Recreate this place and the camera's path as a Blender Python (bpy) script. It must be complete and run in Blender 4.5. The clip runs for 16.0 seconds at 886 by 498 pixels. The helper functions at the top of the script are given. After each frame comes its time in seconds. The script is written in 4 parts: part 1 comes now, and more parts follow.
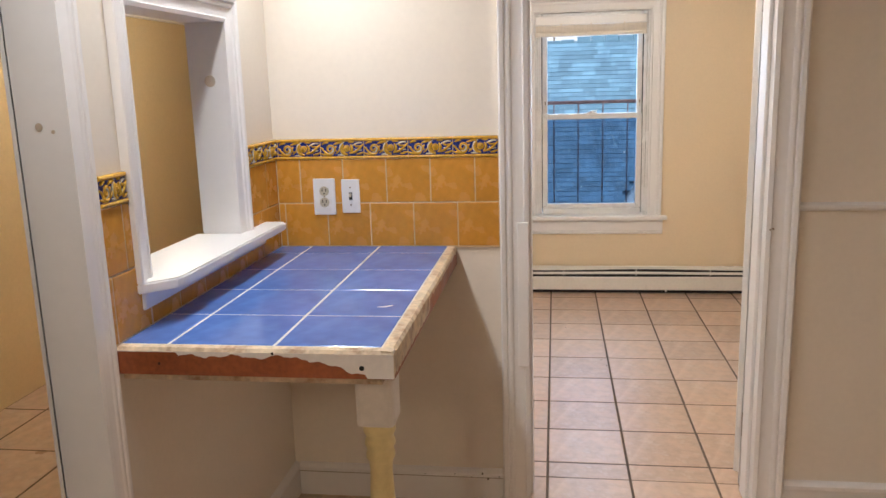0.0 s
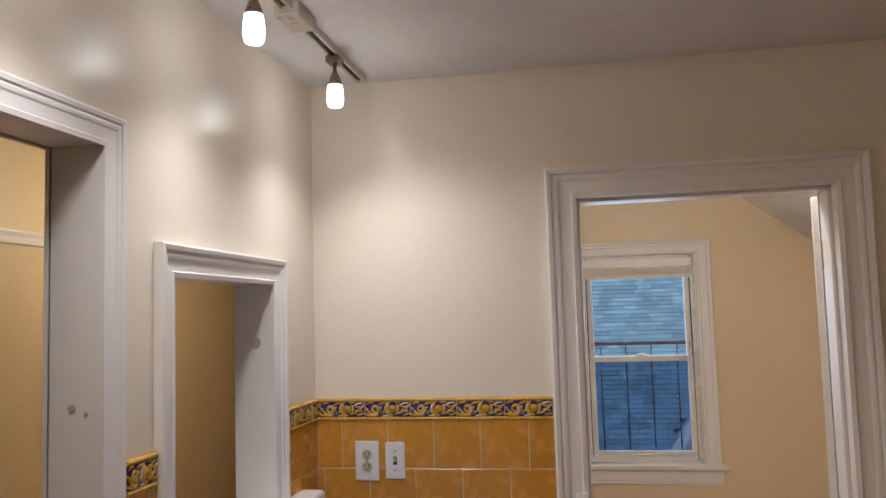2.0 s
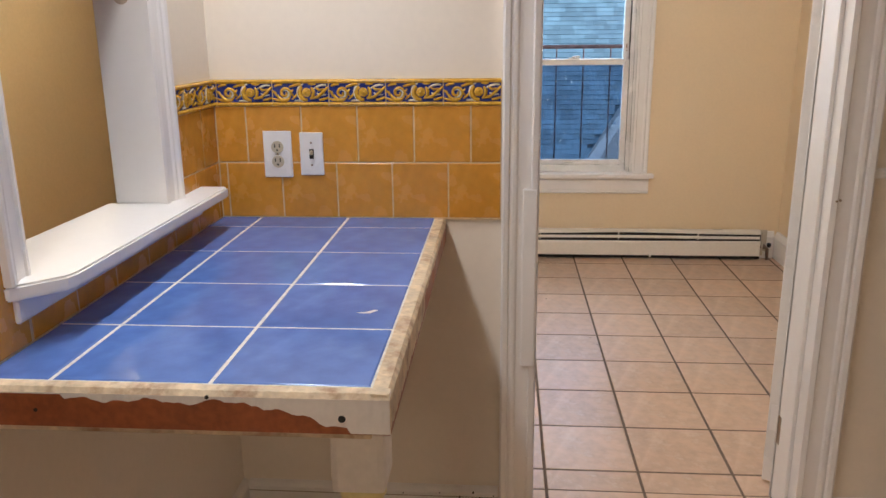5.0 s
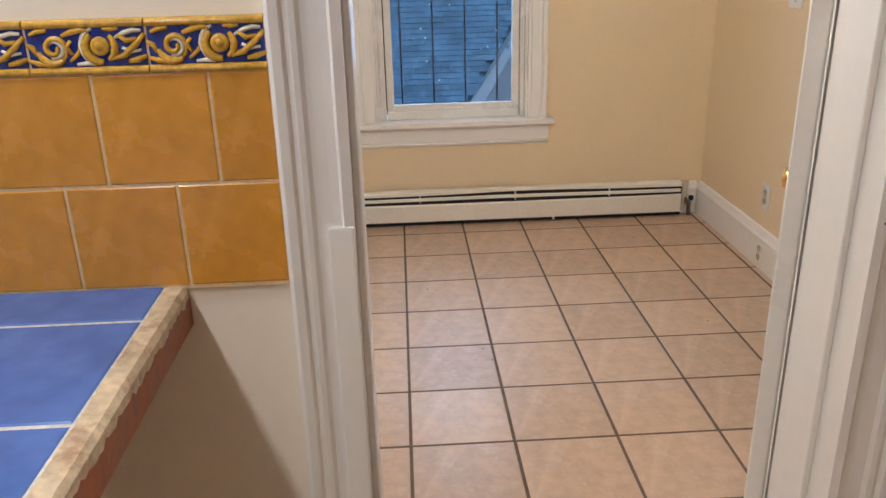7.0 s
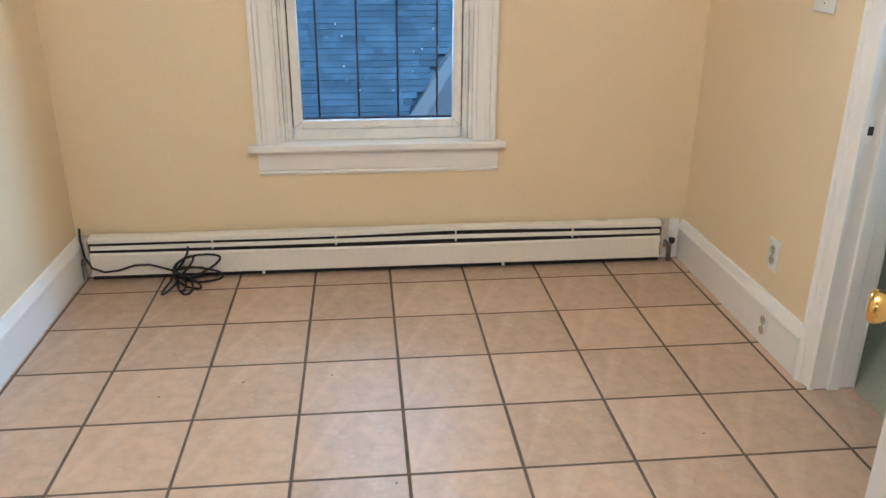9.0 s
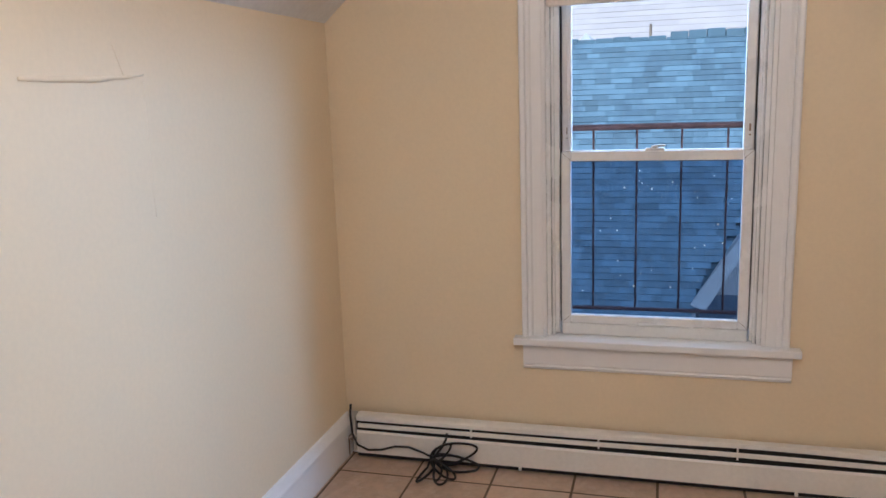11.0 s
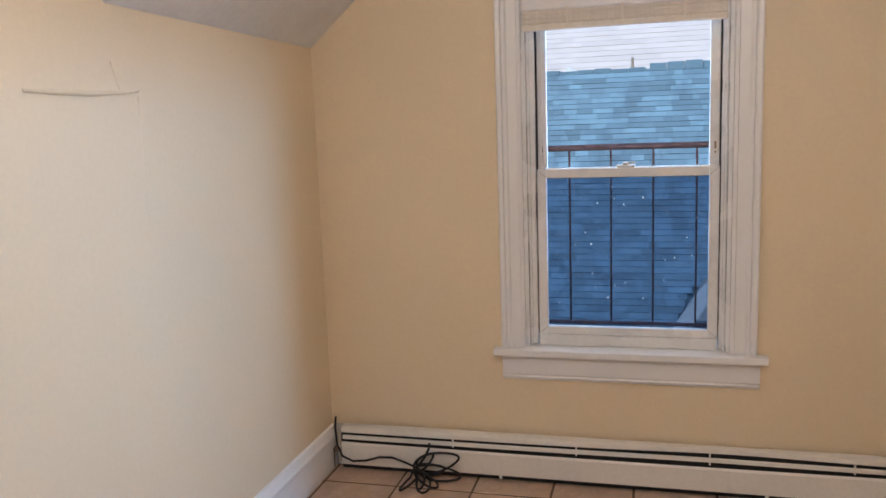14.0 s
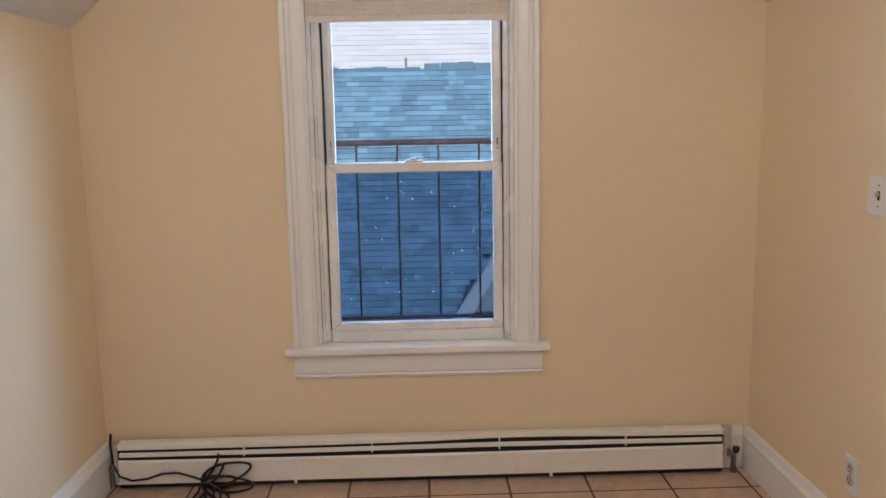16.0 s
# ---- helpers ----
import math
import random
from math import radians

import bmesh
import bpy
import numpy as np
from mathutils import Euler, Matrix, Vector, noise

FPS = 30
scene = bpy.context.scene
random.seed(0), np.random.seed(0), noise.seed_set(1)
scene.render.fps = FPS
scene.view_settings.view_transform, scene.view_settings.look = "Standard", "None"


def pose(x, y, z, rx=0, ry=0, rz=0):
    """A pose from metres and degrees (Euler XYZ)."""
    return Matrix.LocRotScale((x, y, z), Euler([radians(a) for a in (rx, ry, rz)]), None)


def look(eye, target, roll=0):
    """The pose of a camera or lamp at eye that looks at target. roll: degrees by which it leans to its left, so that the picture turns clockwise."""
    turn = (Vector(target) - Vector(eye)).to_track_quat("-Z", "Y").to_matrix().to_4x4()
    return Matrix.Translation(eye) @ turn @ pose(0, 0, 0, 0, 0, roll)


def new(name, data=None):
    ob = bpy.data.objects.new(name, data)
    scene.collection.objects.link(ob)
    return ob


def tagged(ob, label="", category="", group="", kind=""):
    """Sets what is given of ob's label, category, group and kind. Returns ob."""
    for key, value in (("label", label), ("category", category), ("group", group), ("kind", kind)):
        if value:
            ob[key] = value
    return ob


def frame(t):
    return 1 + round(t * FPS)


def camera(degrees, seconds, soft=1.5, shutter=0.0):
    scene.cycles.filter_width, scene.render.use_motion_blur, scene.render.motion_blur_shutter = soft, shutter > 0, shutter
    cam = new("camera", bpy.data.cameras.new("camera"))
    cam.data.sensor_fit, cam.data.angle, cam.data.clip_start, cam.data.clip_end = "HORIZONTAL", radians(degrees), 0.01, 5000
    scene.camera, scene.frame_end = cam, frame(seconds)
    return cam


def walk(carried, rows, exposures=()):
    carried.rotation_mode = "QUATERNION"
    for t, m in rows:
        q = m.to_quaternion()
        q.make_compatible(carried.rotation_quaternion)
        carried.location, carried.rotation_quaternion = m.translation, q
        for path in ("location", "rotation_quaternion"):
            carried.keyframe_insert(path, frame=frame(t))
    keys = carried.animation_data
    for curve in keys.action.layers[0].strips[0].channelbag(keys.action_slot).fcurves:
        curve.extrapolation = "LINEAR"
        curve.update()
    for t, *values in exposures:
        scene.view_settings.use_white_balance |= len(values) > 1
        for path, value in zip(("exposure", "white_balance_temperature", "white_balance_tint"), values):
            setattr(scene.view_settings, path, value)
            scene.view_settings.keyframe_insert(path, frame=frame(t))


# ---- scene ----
cam = camera(58.2, 16.0, soft=1.5)
SKY, SUN = 0.15, 3.2
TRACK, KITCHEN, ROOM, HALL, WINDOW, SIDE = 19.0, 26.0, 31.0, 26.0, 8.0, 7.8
PATH = [
    (0, (0.031, -0.284, 1.491), (-0.249, 1.655, 1.086), -1.7),
    (0.5, (0.025, -0.256, 1.527), (-0.27, 1.712, 1.334), -2.2),
    (1, (0.011, -0.218, 1.552), (-0.325, 1.753, 1.486), -2.3),
    (1.5, (-0.002, -0.186, 1.57), (-0.368, 1.779, 1.636), -1.7),
    (2, (-0.021, -0.161, 1.59), (-0.385, 1.799, 1.751), -1.7),
    (2.5, (-0.046, -0.14, 1.597), (-0.417, 1.819, 1.758), -1.4),
    (2.8, (-0.068, -0.12, 1.589), (-0.446, 1.842, 1.687), -1.0),
    (3, (-0.077, -0.107, 1.583), (-0.453, 1.857, 1.618), -1.2),
    (3.5, (-0.135, -0.063, 1.548), (-0.408, 1.914, 1.413), -0.9),
    (4, (-0.202, -0.001, 1.505), (-0.425, 1.972, 1.264), -0.9),
    (4.5, (-0.209, 0.085, 1.465), (-0.429, 2.03, 1.055), -1.5),
    (5, (-0.148, 0.256, 1.44), (-0.299, 2.179, 0.912), -0.6),
    (5.2, (-0.124, 0.33, 1.435), (-0.272, 2.248, 0.887), -0.5),
    (7.3, (0.040, 1.417, 1.396), (0.203, 3.275, 0.674), -0.7),
    (7.5, (0.054, 1.489, 1.402), (0.268, 3.341, 0.678), 0.0),
    (8, (0.060, 1.773, 1.392), (0.327, 3.613, 0.656), 0.6),
    (8.5, (0.184, 1.977, 1.362), (0.411, 3.824, 0.63), 0.5),
    (9, (0.222, 2.186, 1.353), (0.41, 4.033, 0.609), 0.3),
    (9.5, (0.255, 2.321, 1.389), (0.253, 4.175, 0.638), -1.8),
    (10, (0.319, 2.387, 1.391), (0.13, 4.292, 0.814), -0.8),
    (10.2, (0.298, 2.405, 1.41), (0.006, 4.311, 0.879), -1.0),
    (12.3, (0.359, 2.388, 1.507), (-0.25, 4.279, 1.272), -1.5),
    (12.5, (0.368, 2.387, 1.506), (-0.247, 4.275, 1.267), -1.4),
    (13, (0.398, 2.359, 1.481), (-0.238, 4.238, 1.227), -1.7),
    (13.5, (0.413, 2.326, 1.446), (-0.243, 4.196, 1.18), -2.2),
    (14, (0.367, 2.28, 1.427), (-0.134, 4.194, 1.132), -2.0),
    (14.5, (0.347, 2.251, 1.417), (-0.049, 4.185, 1.095), -2.0),
    (15, (0.294, 2.243, 1.419), (0.097, 4.203, 1.074), -1.9),
    (15.5, (0.301, 2.277, 1.406), (0.308, 4.247, 1.06), -1.0),
    (16, (0.31, 2.322, 1.413), (0.359, 4.297, 1.099), -1.0),
]
walk(cam, [(t, look(eye, target, roll)) for t, eye, target, roll in PATH],
     exposures=[(0.0, 0.33, 5250, 7), (0.5, 0.0, 5400, 9), (1.0, -0.4, 5450, 9), (1.5, -0.45, 5450, 9), (2.5, -0.4, 5450, 9), (3.4, -0.55, 5450, 9), (4.2, -0.25, 5400, 9),
                (5.2, 0.15, 5300, 8), (7.3, 0.2, 5250, 5), (8.5, 0.4, 5050, 0), (9.5, 0.4, 4900, -1), (10.0, 0.2, 4900, 3), (12.3, -0.2, 5080, 12), (16.0, -0.14, 5220, 9)])

# ---------------------------------------------------------------- light
world = bpy.data.worlds.new("sky")
scene.world = world
world.use_nodes = True
wn = world.node_tree
sky = wn.nodes.new("ShaderNodeTexSky")
sky.sky_type = "NISHITA"
sky.sun_disc = False
sky.sun_elevation = radians(38)
sky.sun_rotation = radians(200)
sky.air_density = 1.6
sky.dust_density = 2.5
wn.links.new(sky.outputs[0], wn.nodes["Background"].inputs[0])
wn.nodes["Background"].inputs[1].default_value = SKY


def lamp(name, kind, m, energy, color, **more):
    data = bpy.data.lights.new(name, kind)
    data.energy, data.color = energy, color
    ob = new(name, data)
    ob.matrix_world = m
    if kind == "SUN":
        data.angle = more["angle"]
    if kind == "AREA":
        data.shape, data.size, data.size_y = "RECTANGLE", more["size"], more["size_y"]
        data.spread = more["spread"]
    if kind == "SPOT":
        data.spot_size, data.spot_blend, data.shadow_soft_size = more["cone"], more["blend"], more["soft"]
    if kind == "POINT":
        data.shadow_soft_size = more["soft"]
    return ob


# a veiled sun high behind the house; its heading agrees with the sky's
lamp("sun", "SUN", look((0, 0, 20), (2.9, 7.9, 10.0)), SUN, (1.0, 0.95, 0.88), angle=radians(14))

LAMP_SPOTS = ((-0.735, 2.03), (-0.735, 1.46), (-0.735, 0.89))
for lx, ly in LAMP_SPOTS:
    lamp("track_bulb_light", "SPOT", look((lx, ly, 2.19), (lx + 0.28, ly + 0.05, 1.0)), TRACK, (1.0, 0.88, 0.74), cone=radians(146), blend=1.0, soft=0.05)
    lamp("track_shade_glow", "POINT", pose(lx, ly, 2.188), 0.8, (1.0, 0.86, 0.70), soft=0.025)
# fill lamps added unseen at the ceilings: kitchen behind the camera, small room, hall
lamp("kitchen_fill", "POINT", pose(-0.68, -1.5, 2.18), KITCHEN, (1.0, 0.74, 0.45), soft=0.12)
lamp("room_fill", "POINT", pose(0.4, 2.9, 2.24), ROOM, (1.0, 0.85, 0.68), soft=0.12)
lamp("hall_fill", "POINT", pose(-1.8, 3.7, 2.2), HALL, (1.0, 0.78, 0.5), soft=0.12)
# daylight in the window openings
lamp("window_daylight", "AREA", look((0.28, 5.78, 1.35), (0.28, 4.0, 0.9)), WINDOW, (0.78, 0.88, 1.0), size=0.62, size_y=1.2, spread=radians(180))
lamp("side_room_daylight", "AREA", look((3.62, 3.62, 2.14), (-0.97, 4.15, 0.95)), SIDE, (0.52, 0.75, 1.0), size=0.22, size_y=0.26, spread=radians(54))


# ---------------------------------------------------------------- materials
def material(name, base, rough=0.5, metal=0.0, vary=0.08, scale=6.0, fine=60.0, bump=0.05, distance=0.002, island=0.0, objrand=0.0,
             stain=None, stain_amount=0.0, stain_scale=2.0, coat=0.0, emit=0.0, rough_vary=0.1):
    """A node material: base colour varied at two scales, stains, fine relief."""
    m = bpy.data.materials.new(name)
    m.use_nodes = True
    nt = m.node_tree
    bsdf = nt.nodes["Principled BSDF"]
    bsdf.inputs["Roughness"].default_value = rough
    bsdf.inputs["Metallic"].default_value = metal
    bsdf.inputs["Coat Weight"].default_value = coat
    tc = nt.nodes.new("ShaderNodeTexCoord")
    n1 = nt.nodes.new("ShaderNodeTexNoise")
    n1.inputs["Scale"].default_value, n1.inputs["Detail"].default_value = scale, 5.0
    n2 = nt.nodes.new("ShaderNodeTexNoise")
    n2.inputs["Scale"].default_value, n2.inputs["Detail"].default_value = fine, 3.0
    for n in (n1, n2):
        nt.links.new(tc.outputs["Object"], n.inputs["Vector"])
    add = nt.nodes.new("ShaderNodeMath")
    add.operation = "ADD"
    nt.links.new(n1.outputs["Fac"], add.inputs[0])
    nt.links.new(n2.outputs["Fac"], add.inputs[1])
    value = add.outputs[0]
    span = (0.7, 1.3)
    if island or objrand:
        if island:
            src = nt.nodes.new("ShaderNodeNewGeometry").outputs["Random Per Island"]
            amount = island
        else:
            src = nt.nodes.new("ShaderNodeObjectInfo").outputs["Random"]
            amount = objrand
        mul = nt.nodes.new("ShaderNodeMath")
        mul.operation = "MULTIPLY_ADD"
        nt.links.new(src, mul.inputs[0])
        mul.inputs[1].default_value = amount
        nt.links.new(value, mul.inputs[2])
        value = mul.outputs[0]
        span = (0.7, 1.3 + amount)
    ramp = nt.nodes.new("ShaderNodeMapRange")
    ramp.inputs["From Min"].default_value, ramp.inputs["From Max"].default_value = span
    ramp.inputs["To Min"].default_value, ramp.inputs["To Max"].default_value = 1 - vary, 1 + vary
    nt.links.new(value, ramp.inputs["Value"])
    tint = nt.nodes.new("ShaderNodeVectorMath")
    tint.operation = "SCALE"
    tint.inputs[0].default_value = base
    nt.links.new(ramp.outputs[0], tint.inputs["Scale"])
    colour = tint.outputs[0]
    if stain:
        n3 = nt.nodes.new("ShaderNodeTexNoise")
        n3.inputs["Scale"].default_value, n3.inputs["Detail"].default_value, n3.inputs["Roughness"].default_value = stain_scale, 6.0, 0.65
        nt.links.new(tc.outputs["Object"], n3.inputs["Vector"])
        r3 = nt.nodes.new("ShaderNodeMapRange")
        r3.inputs["From Min"].default_value, r3.inputs["From Max"].default_value = 0.5, 0.72
        r3.inputs["To Min"].default_value, r3.inputs["To Max"].default_value = 0.0, stain_amount
        nt.links.new(n3.outputs["Fac"], r3.inputs["Value"])
        mix = nt.nodes.new("ShaderNodeMix")
        mix.data_type = "RGBA"
        nt.links.new(r3.outputs[0], mix.inputs["Factor"])
        nt.links.new(colour, mix.inputs["A"])
        mix.inputs["B"].default_value = (*stain, 1)
        colour = mix.outputs["Result"]
    nt.links.new(colour, bsdf.inputs["Base Color"])
    if rough_vary:
        rr = nt.nodes.new("ShaderNodeMapRange")
        rr.inputs["From Min"].default_value, rr.inputs["From Max"].default_value = 0.3, 0.7
        rr.inputs["To Min"].default_value, rr.inputs["To Max"].default_value = max(0.02, rough - rough_vary), min(1, rough + rough_vary)
        nt.links.new(n1.outputs["Fac"], rr.inputs["Value"])
        nt.links.new(rr.outputs[0], bsdf.inputs["Roughness"])
    if bump:
        b = nt.nodes.new("ShaderNodeBump")
        b.inputs["Strength"].default_value, b.inputs["Distance"].default_value = bump, distance
        nt.links.new(add.outputs[0], b.inputs["Height"])
        nt.links.new(b.outputs[0], bsdf.inputs["Normal"])
    if emit:
        bsdf.inputs["Emission Color"].default_value = (1.0, 0.93, 0.82, 1)
        bsdf.inputs["Emission Strength"].default_value = emit
    return m


M_WALL = material("cream_wall_paint", (0.835, 0.68, 0.462), 0.42, vary=0.025, scale=1.6, fine=70, bump=0.035, distance=0.003, rough_vary=0.02)
M_KITCHEN = material("pale_kitchen_paint", (0.85, 0.77, 0.66), 0.30, vary=0.02, scale=1.5, fine=60, bump=0.05, distance=0.003, rough_vary=0.02)
M_HALL = material("ochre_hall_paint", (0.68, 0.54, 0.32), 0.5, vary=0.04, scale=1.5, fine=60, bump=0.08)
M_GREEN = material("pale_green_paint", (0.52, 0.52, 0.34), 0.5, vary=0.04, scale=2, fine=60, bump=0.08)
M_CEIL = material("white_ceiling_paint", (0.78, 0.76, 0.74), 0.7, vary=0.05, scale=3, fine=40, bump=0.2, distance=0.004, stain=(0.62, 0.55, 0.5), stain_amount=0.4, stain_scale=2.2)
M_TRIM = material("white_trim_paint", (0.88, 0.85, 0.83), 0.32, vary=0.015, scale=3, fine=40, bump=0.02, distance=0.001, stain=(0.70, 0.64, 0.56), stain_amount=0.05, stain_scale=6, rough_vary=0.04)
M_DOOR = material("white_door_paint", (0.85, 0.82, 0.79), 0.33, vary=0.02, scale=4, fine=60, bump=0.05, stain=(0.68, 0.62, 0.55), stain_amount=0.07, stain_scale=5)
M_FLOOR = material("beige_floor_tile", (0.575, 0.405, 0.285), 0.32, vary=0.22, scale=9, fine=26, bump=0.06, distance=0.002, objrand=0.35, stain=(0.70, 0.56, 0.45), stain_amount=0.75, stain_scale=15, rough_vary=0.05)
M_GROUT = material("dark_brown_grout", (0.15, 0.105, 0.075), 0.9, vary=0.3, scale=20, fine=120, bump=0.4)
M_ORANGE = material("ochre_wall_tile", (0.60, 0.275, 0.03), 0.25, vary=0.16, scale=14, fine=45, bump=0.10, distance=0.002, objrand=0.3, stain=(0.66, 0.35, 0.05), stain_amount=0.6, stain_scale=10)
M_LGROUT = material("pale_grout", (0.64, 0.47, 0.26), 0.85, vary=0.15, scale=30, fine=120, bump=0.3)
M_BLUE = material("blue_glazed_tile", (0.10, 0.18, 0.50), 0.14, vary=0.22, scale=7, fine=25, bump=0.10, distance=0.002, objrand=0.25, stain=(0.15, 0.26, 0.58), stain_amount=0.55, stain_scale=6)
M_WGROUT = material("white_grout", (0.66, 0.64, 0.60), 0.85, vary=0.2, scale=30, fine=120, bump=0.3)
M_COBALT = material("cobalt_glaze", (0.03, 0.045, 0.25), 0.15, vary=0.25, scale=40, fine=120, bump=0.1)
M_YELLOW = material("yellow_glaze", (0.62, 0.36, 0.035), 0.18, vary=0.25, scale=40, fine=150, bump=0.2, stain=(0.30, 0.14, 0.02), stain_amount=0.5, stain_scale=45)
M_CREAMG = material("cream_glaze", (0.72, 0.66, 0.52), 0.2, vary=0.15, scale=40, fine=120, bump=0.1)
M_BARE = material("bare_red_brown_wood", (0.30, 0.085, 0.025), 0.45, vary=0.25, scale=10, fine=80, bump=0.25, stain=(0.16, 0.05, 0.02), stain_amount=0.6, stain_scale=12)
M_WORN = material("worn_cream_paint", (0.64, 0.51, 0.34), 0.5, vary=0.25, scale=16, fine=70, bump=0.6, distance=0.003, stain=(0.27, 0.12, 0.05), stain_amount=1.0, stain_scale=20)
M_WHITEP = material("white_chipped_paint", (0.80, 0.74, 0.68), 0.4, vary=0.06, scale=14, fine=70, bump=0.3, distance=0.002)
M_YLEG = material("cream_yellow_paint", (0.74, 0.62, 0.30), 0.4, vary=0.08, scale=10, fine=60, bump=0.15)
M_PLATE = material("white_plastic", (0.82, 0.80, 0.78), 0.3, vary=0.02, scale=8, fine=60, bump=0.02)
M_IVORY = material("ivory_plastic", (0.52, 0.46, 0.34), 0.35, vary=0.04, scale=20, fine=80, bump=0.02)
M_DARK = material("dark_slot", (0.02, 0.018, 0.015), 0.7, vary=0.1, bump=0.0)
M_BRASS = material("polished_brass", (0.80, 0.52, 0.16), 0.14, metal=1.0, vary=0.06, scale=20, fine=80, bump=0.02, rough_vary=0.05)
M_NICKEL = material("brushed_bronze", (0.30, 0.22, 0.15), 0.35, metal=0.6, vary=0.1, scale=30, fine=120, bump=0.05)
M_TRACK = material("almond_enamel", (0.62, 0.55, 0.46), 0.35, vary=0.05, scale=20, fine=60, bump=0.03)
M_HEAT = material("white_heater_enamel", (0.86, 0.81, 0.74), 0.35, vary=0.04, scale=4, fine=60, bump=0.05, stain=(0.6, 0.52, 0.42), stain_amount=0.15, stain_scale=8)
M_BLACK = material("black_rubber", (0.012, 0.012, 0.013), 0.45, vary=0.2, scale=30, fine=100, bump=0.1)
M_FIN = material("dark_fin_and_shade", (0.03, 0.03, 0.03), 0.5, metal=0.4, vary=0.3, scale=30, fine=100, bump=0.2)
M_COPPER = material("dull_copper", (0.26, 0.20, 0.17), 0.45, metal=0.7, vary=0.2, scale=30, fine=90, bump=0.1)
M_VINYL = material("white_vinyl", (0.85, 0.83, 0.81), 0.28, vary=0.03, scale=6, fine=60, bump=0.03, stain=(0.5, 0.44, 0.38), stain_amount=0.12, stain_scale=14)
M_BLIND = material("cream_blind_slats", (0.84, 0.76, 0.66), 0.5, vary=0.06, scale=20, fine=80, bump=0.05)
M_RUST = material("rusted_iron", (0.27, 0.15, 0.145), 0.7, vary=0.3, scale=20, fine=90, bump=0.4, stain=(0.22, 0.10, 0.06), stain_amount=0.7, stain_scale=18)
M_SHINGLE = material("slate_blue_shingle", (0.175, 0.26, 0.325), 0.85, vary=0.36, scale=3, fine=60, bump=0.4, distance=0.004, island=1.5, stain=(0.085, 0.125, 0.175), stain_amount=0.75, stain_scale=1.6)
M_PALEROOF = material("pale_tan_shingle", (0.62, 0.54, 0.50), 0.9, vary=0.12, scale=3, fine=60, bump=0.3, island=0.6)
M_FASCIA = material("white_fascia", (0.82, 0.82, 0.80), 0.5, vary=0.05, scale=3, fine=40, bump=0.05)
M_SIDING = material("grey_siding", (0.40, 0.40, 0.40), 0.7, vary=0.08, scale=3, fine=40, bump=0.1)
M_GROUND = material("grey_ground", (0.16, 0.15, 0.13), 0.95, vary=0.2, scale=1, fine=20, bump=0.3)
M_SHADE = material("frosted_lamp_glass", (0.9, 0.88, 0.82), 0.3, vary=0.01, bump=0.0, emit=9.0)
M_DOME = material("opal_glass", (0.9, 0.88, 0.82), 0.3, vary=0.01, bump=0.0, emit=3.0)
M_PANEL = material("aged_white_diffuser", (0.66, 0.58, 0.48), 0.4, vary=0.05, scale=6, fine=50, bump=0.05)
M_SIDEFLOOR = material("pale_vinyl_floor", (0.48, 0.46, 0.36), 0.35, vary=0.1, scale=8, fine=50, bump=0.05)
M_HOLE = material("tan_filler_spot", (0.55, 0.45, 0.34), 0.6, vary=0.1, scale=30, fine=90, bump=0.05)


def glass_material():
    m = bpy.data.materials.new("window_glass")
    m.use_nodes = True
    nt = m.node_tree
    nt.nodes.remove(nt.nodes["Principled BSDF"])
    clear = nt.nodes.new("ShaderNodeBsdfTransparent")
    clear.inputs[0].default_value = (0.93, 0.96, 0.97, 1)
    gloss = nt.nodes.new("ShaderNodeBsdfGlossy")
    gloss.inputs["Roughness"].default_value = 0.02
    fres = nt.nodes.new("ShaderNodeFresnel")
    fres.inputs["IOR"].default_value = 1.12
    mix = nt.nodes.new("ShaderNodeMixShader")
    nt.links.new(fres.outputs[0], mix.inputs[0])
    nt.links.new(clear.outputs[0], mix.inputs[1])
    nt.links.new(gloss.outputs[0], mix.inputs[2])
    nt.links.new(mix.outputs[0], nt.nodes["Material Output"].inputs["Surface"])
    return m


M_GLASS = glass_material()


def screen_material():
    """Fine dark insect mesh, seen as a bluish veil."""
    m = bpy.data.materials.new("insect_mesh")
    m.use_nodes = True
    nt = m.node_tree
    bsdf = nt.nodes["Principled BSDF"]
    bsdf.inputs["Base Color"].default_value = (0.05, 0.06, 0.08, 1)
    bsdf.inputs["Roughness"].default_value = 0.7
    clear = nt.nodes.new("ShaderNodeBsdfTransparent")
    clear.inputs[0].default_value = (0.64, 0.71, 0.83, 1)
    mix = nt.nodes.new("ShaderNodeMixShader")
    mix.inputs[0].default_value = 0.17
    nt.links.new(clear.outputs[0], mix.inputs[1])
    nt.links.new(bsdf.outputs[0], mix.inputs[2])
    nt.links.new(mix.outputs[0], nt.nodes["Material Output"].inputs["Surface"])
    return m


M_SCREEN = screen_material()


# ---------------------------------------------------------------- mesh helpers
def finish(name, bm, mats, smooth=False):
    bmesh.ops.recalc_face_normals(bm, faces=bm.faces[:])
    data = bpy.data.meshes.new(name)
    bm.to_mesh(data)
    bm.free()
    for m in (mats if isinstance(mats, (list, tuple)) else [mats]):
        data.materials.append(m)
    if smooth:
        for p in data.polygons:
            p.use_smooth = True
    return data


def part(name, bm, mats, parent=None, label="", smooth=False):
    """Links a bmesh in world coordinates as one mesh object, under parent if given."""
    ob = new(name, finish(name, bm, mats, smooth))
    if parent is not None:
        ob.parent = parent
        ob.matrix_parent_inverse = parent.matrix_basis.inverted()
    return tagged(ob, label)


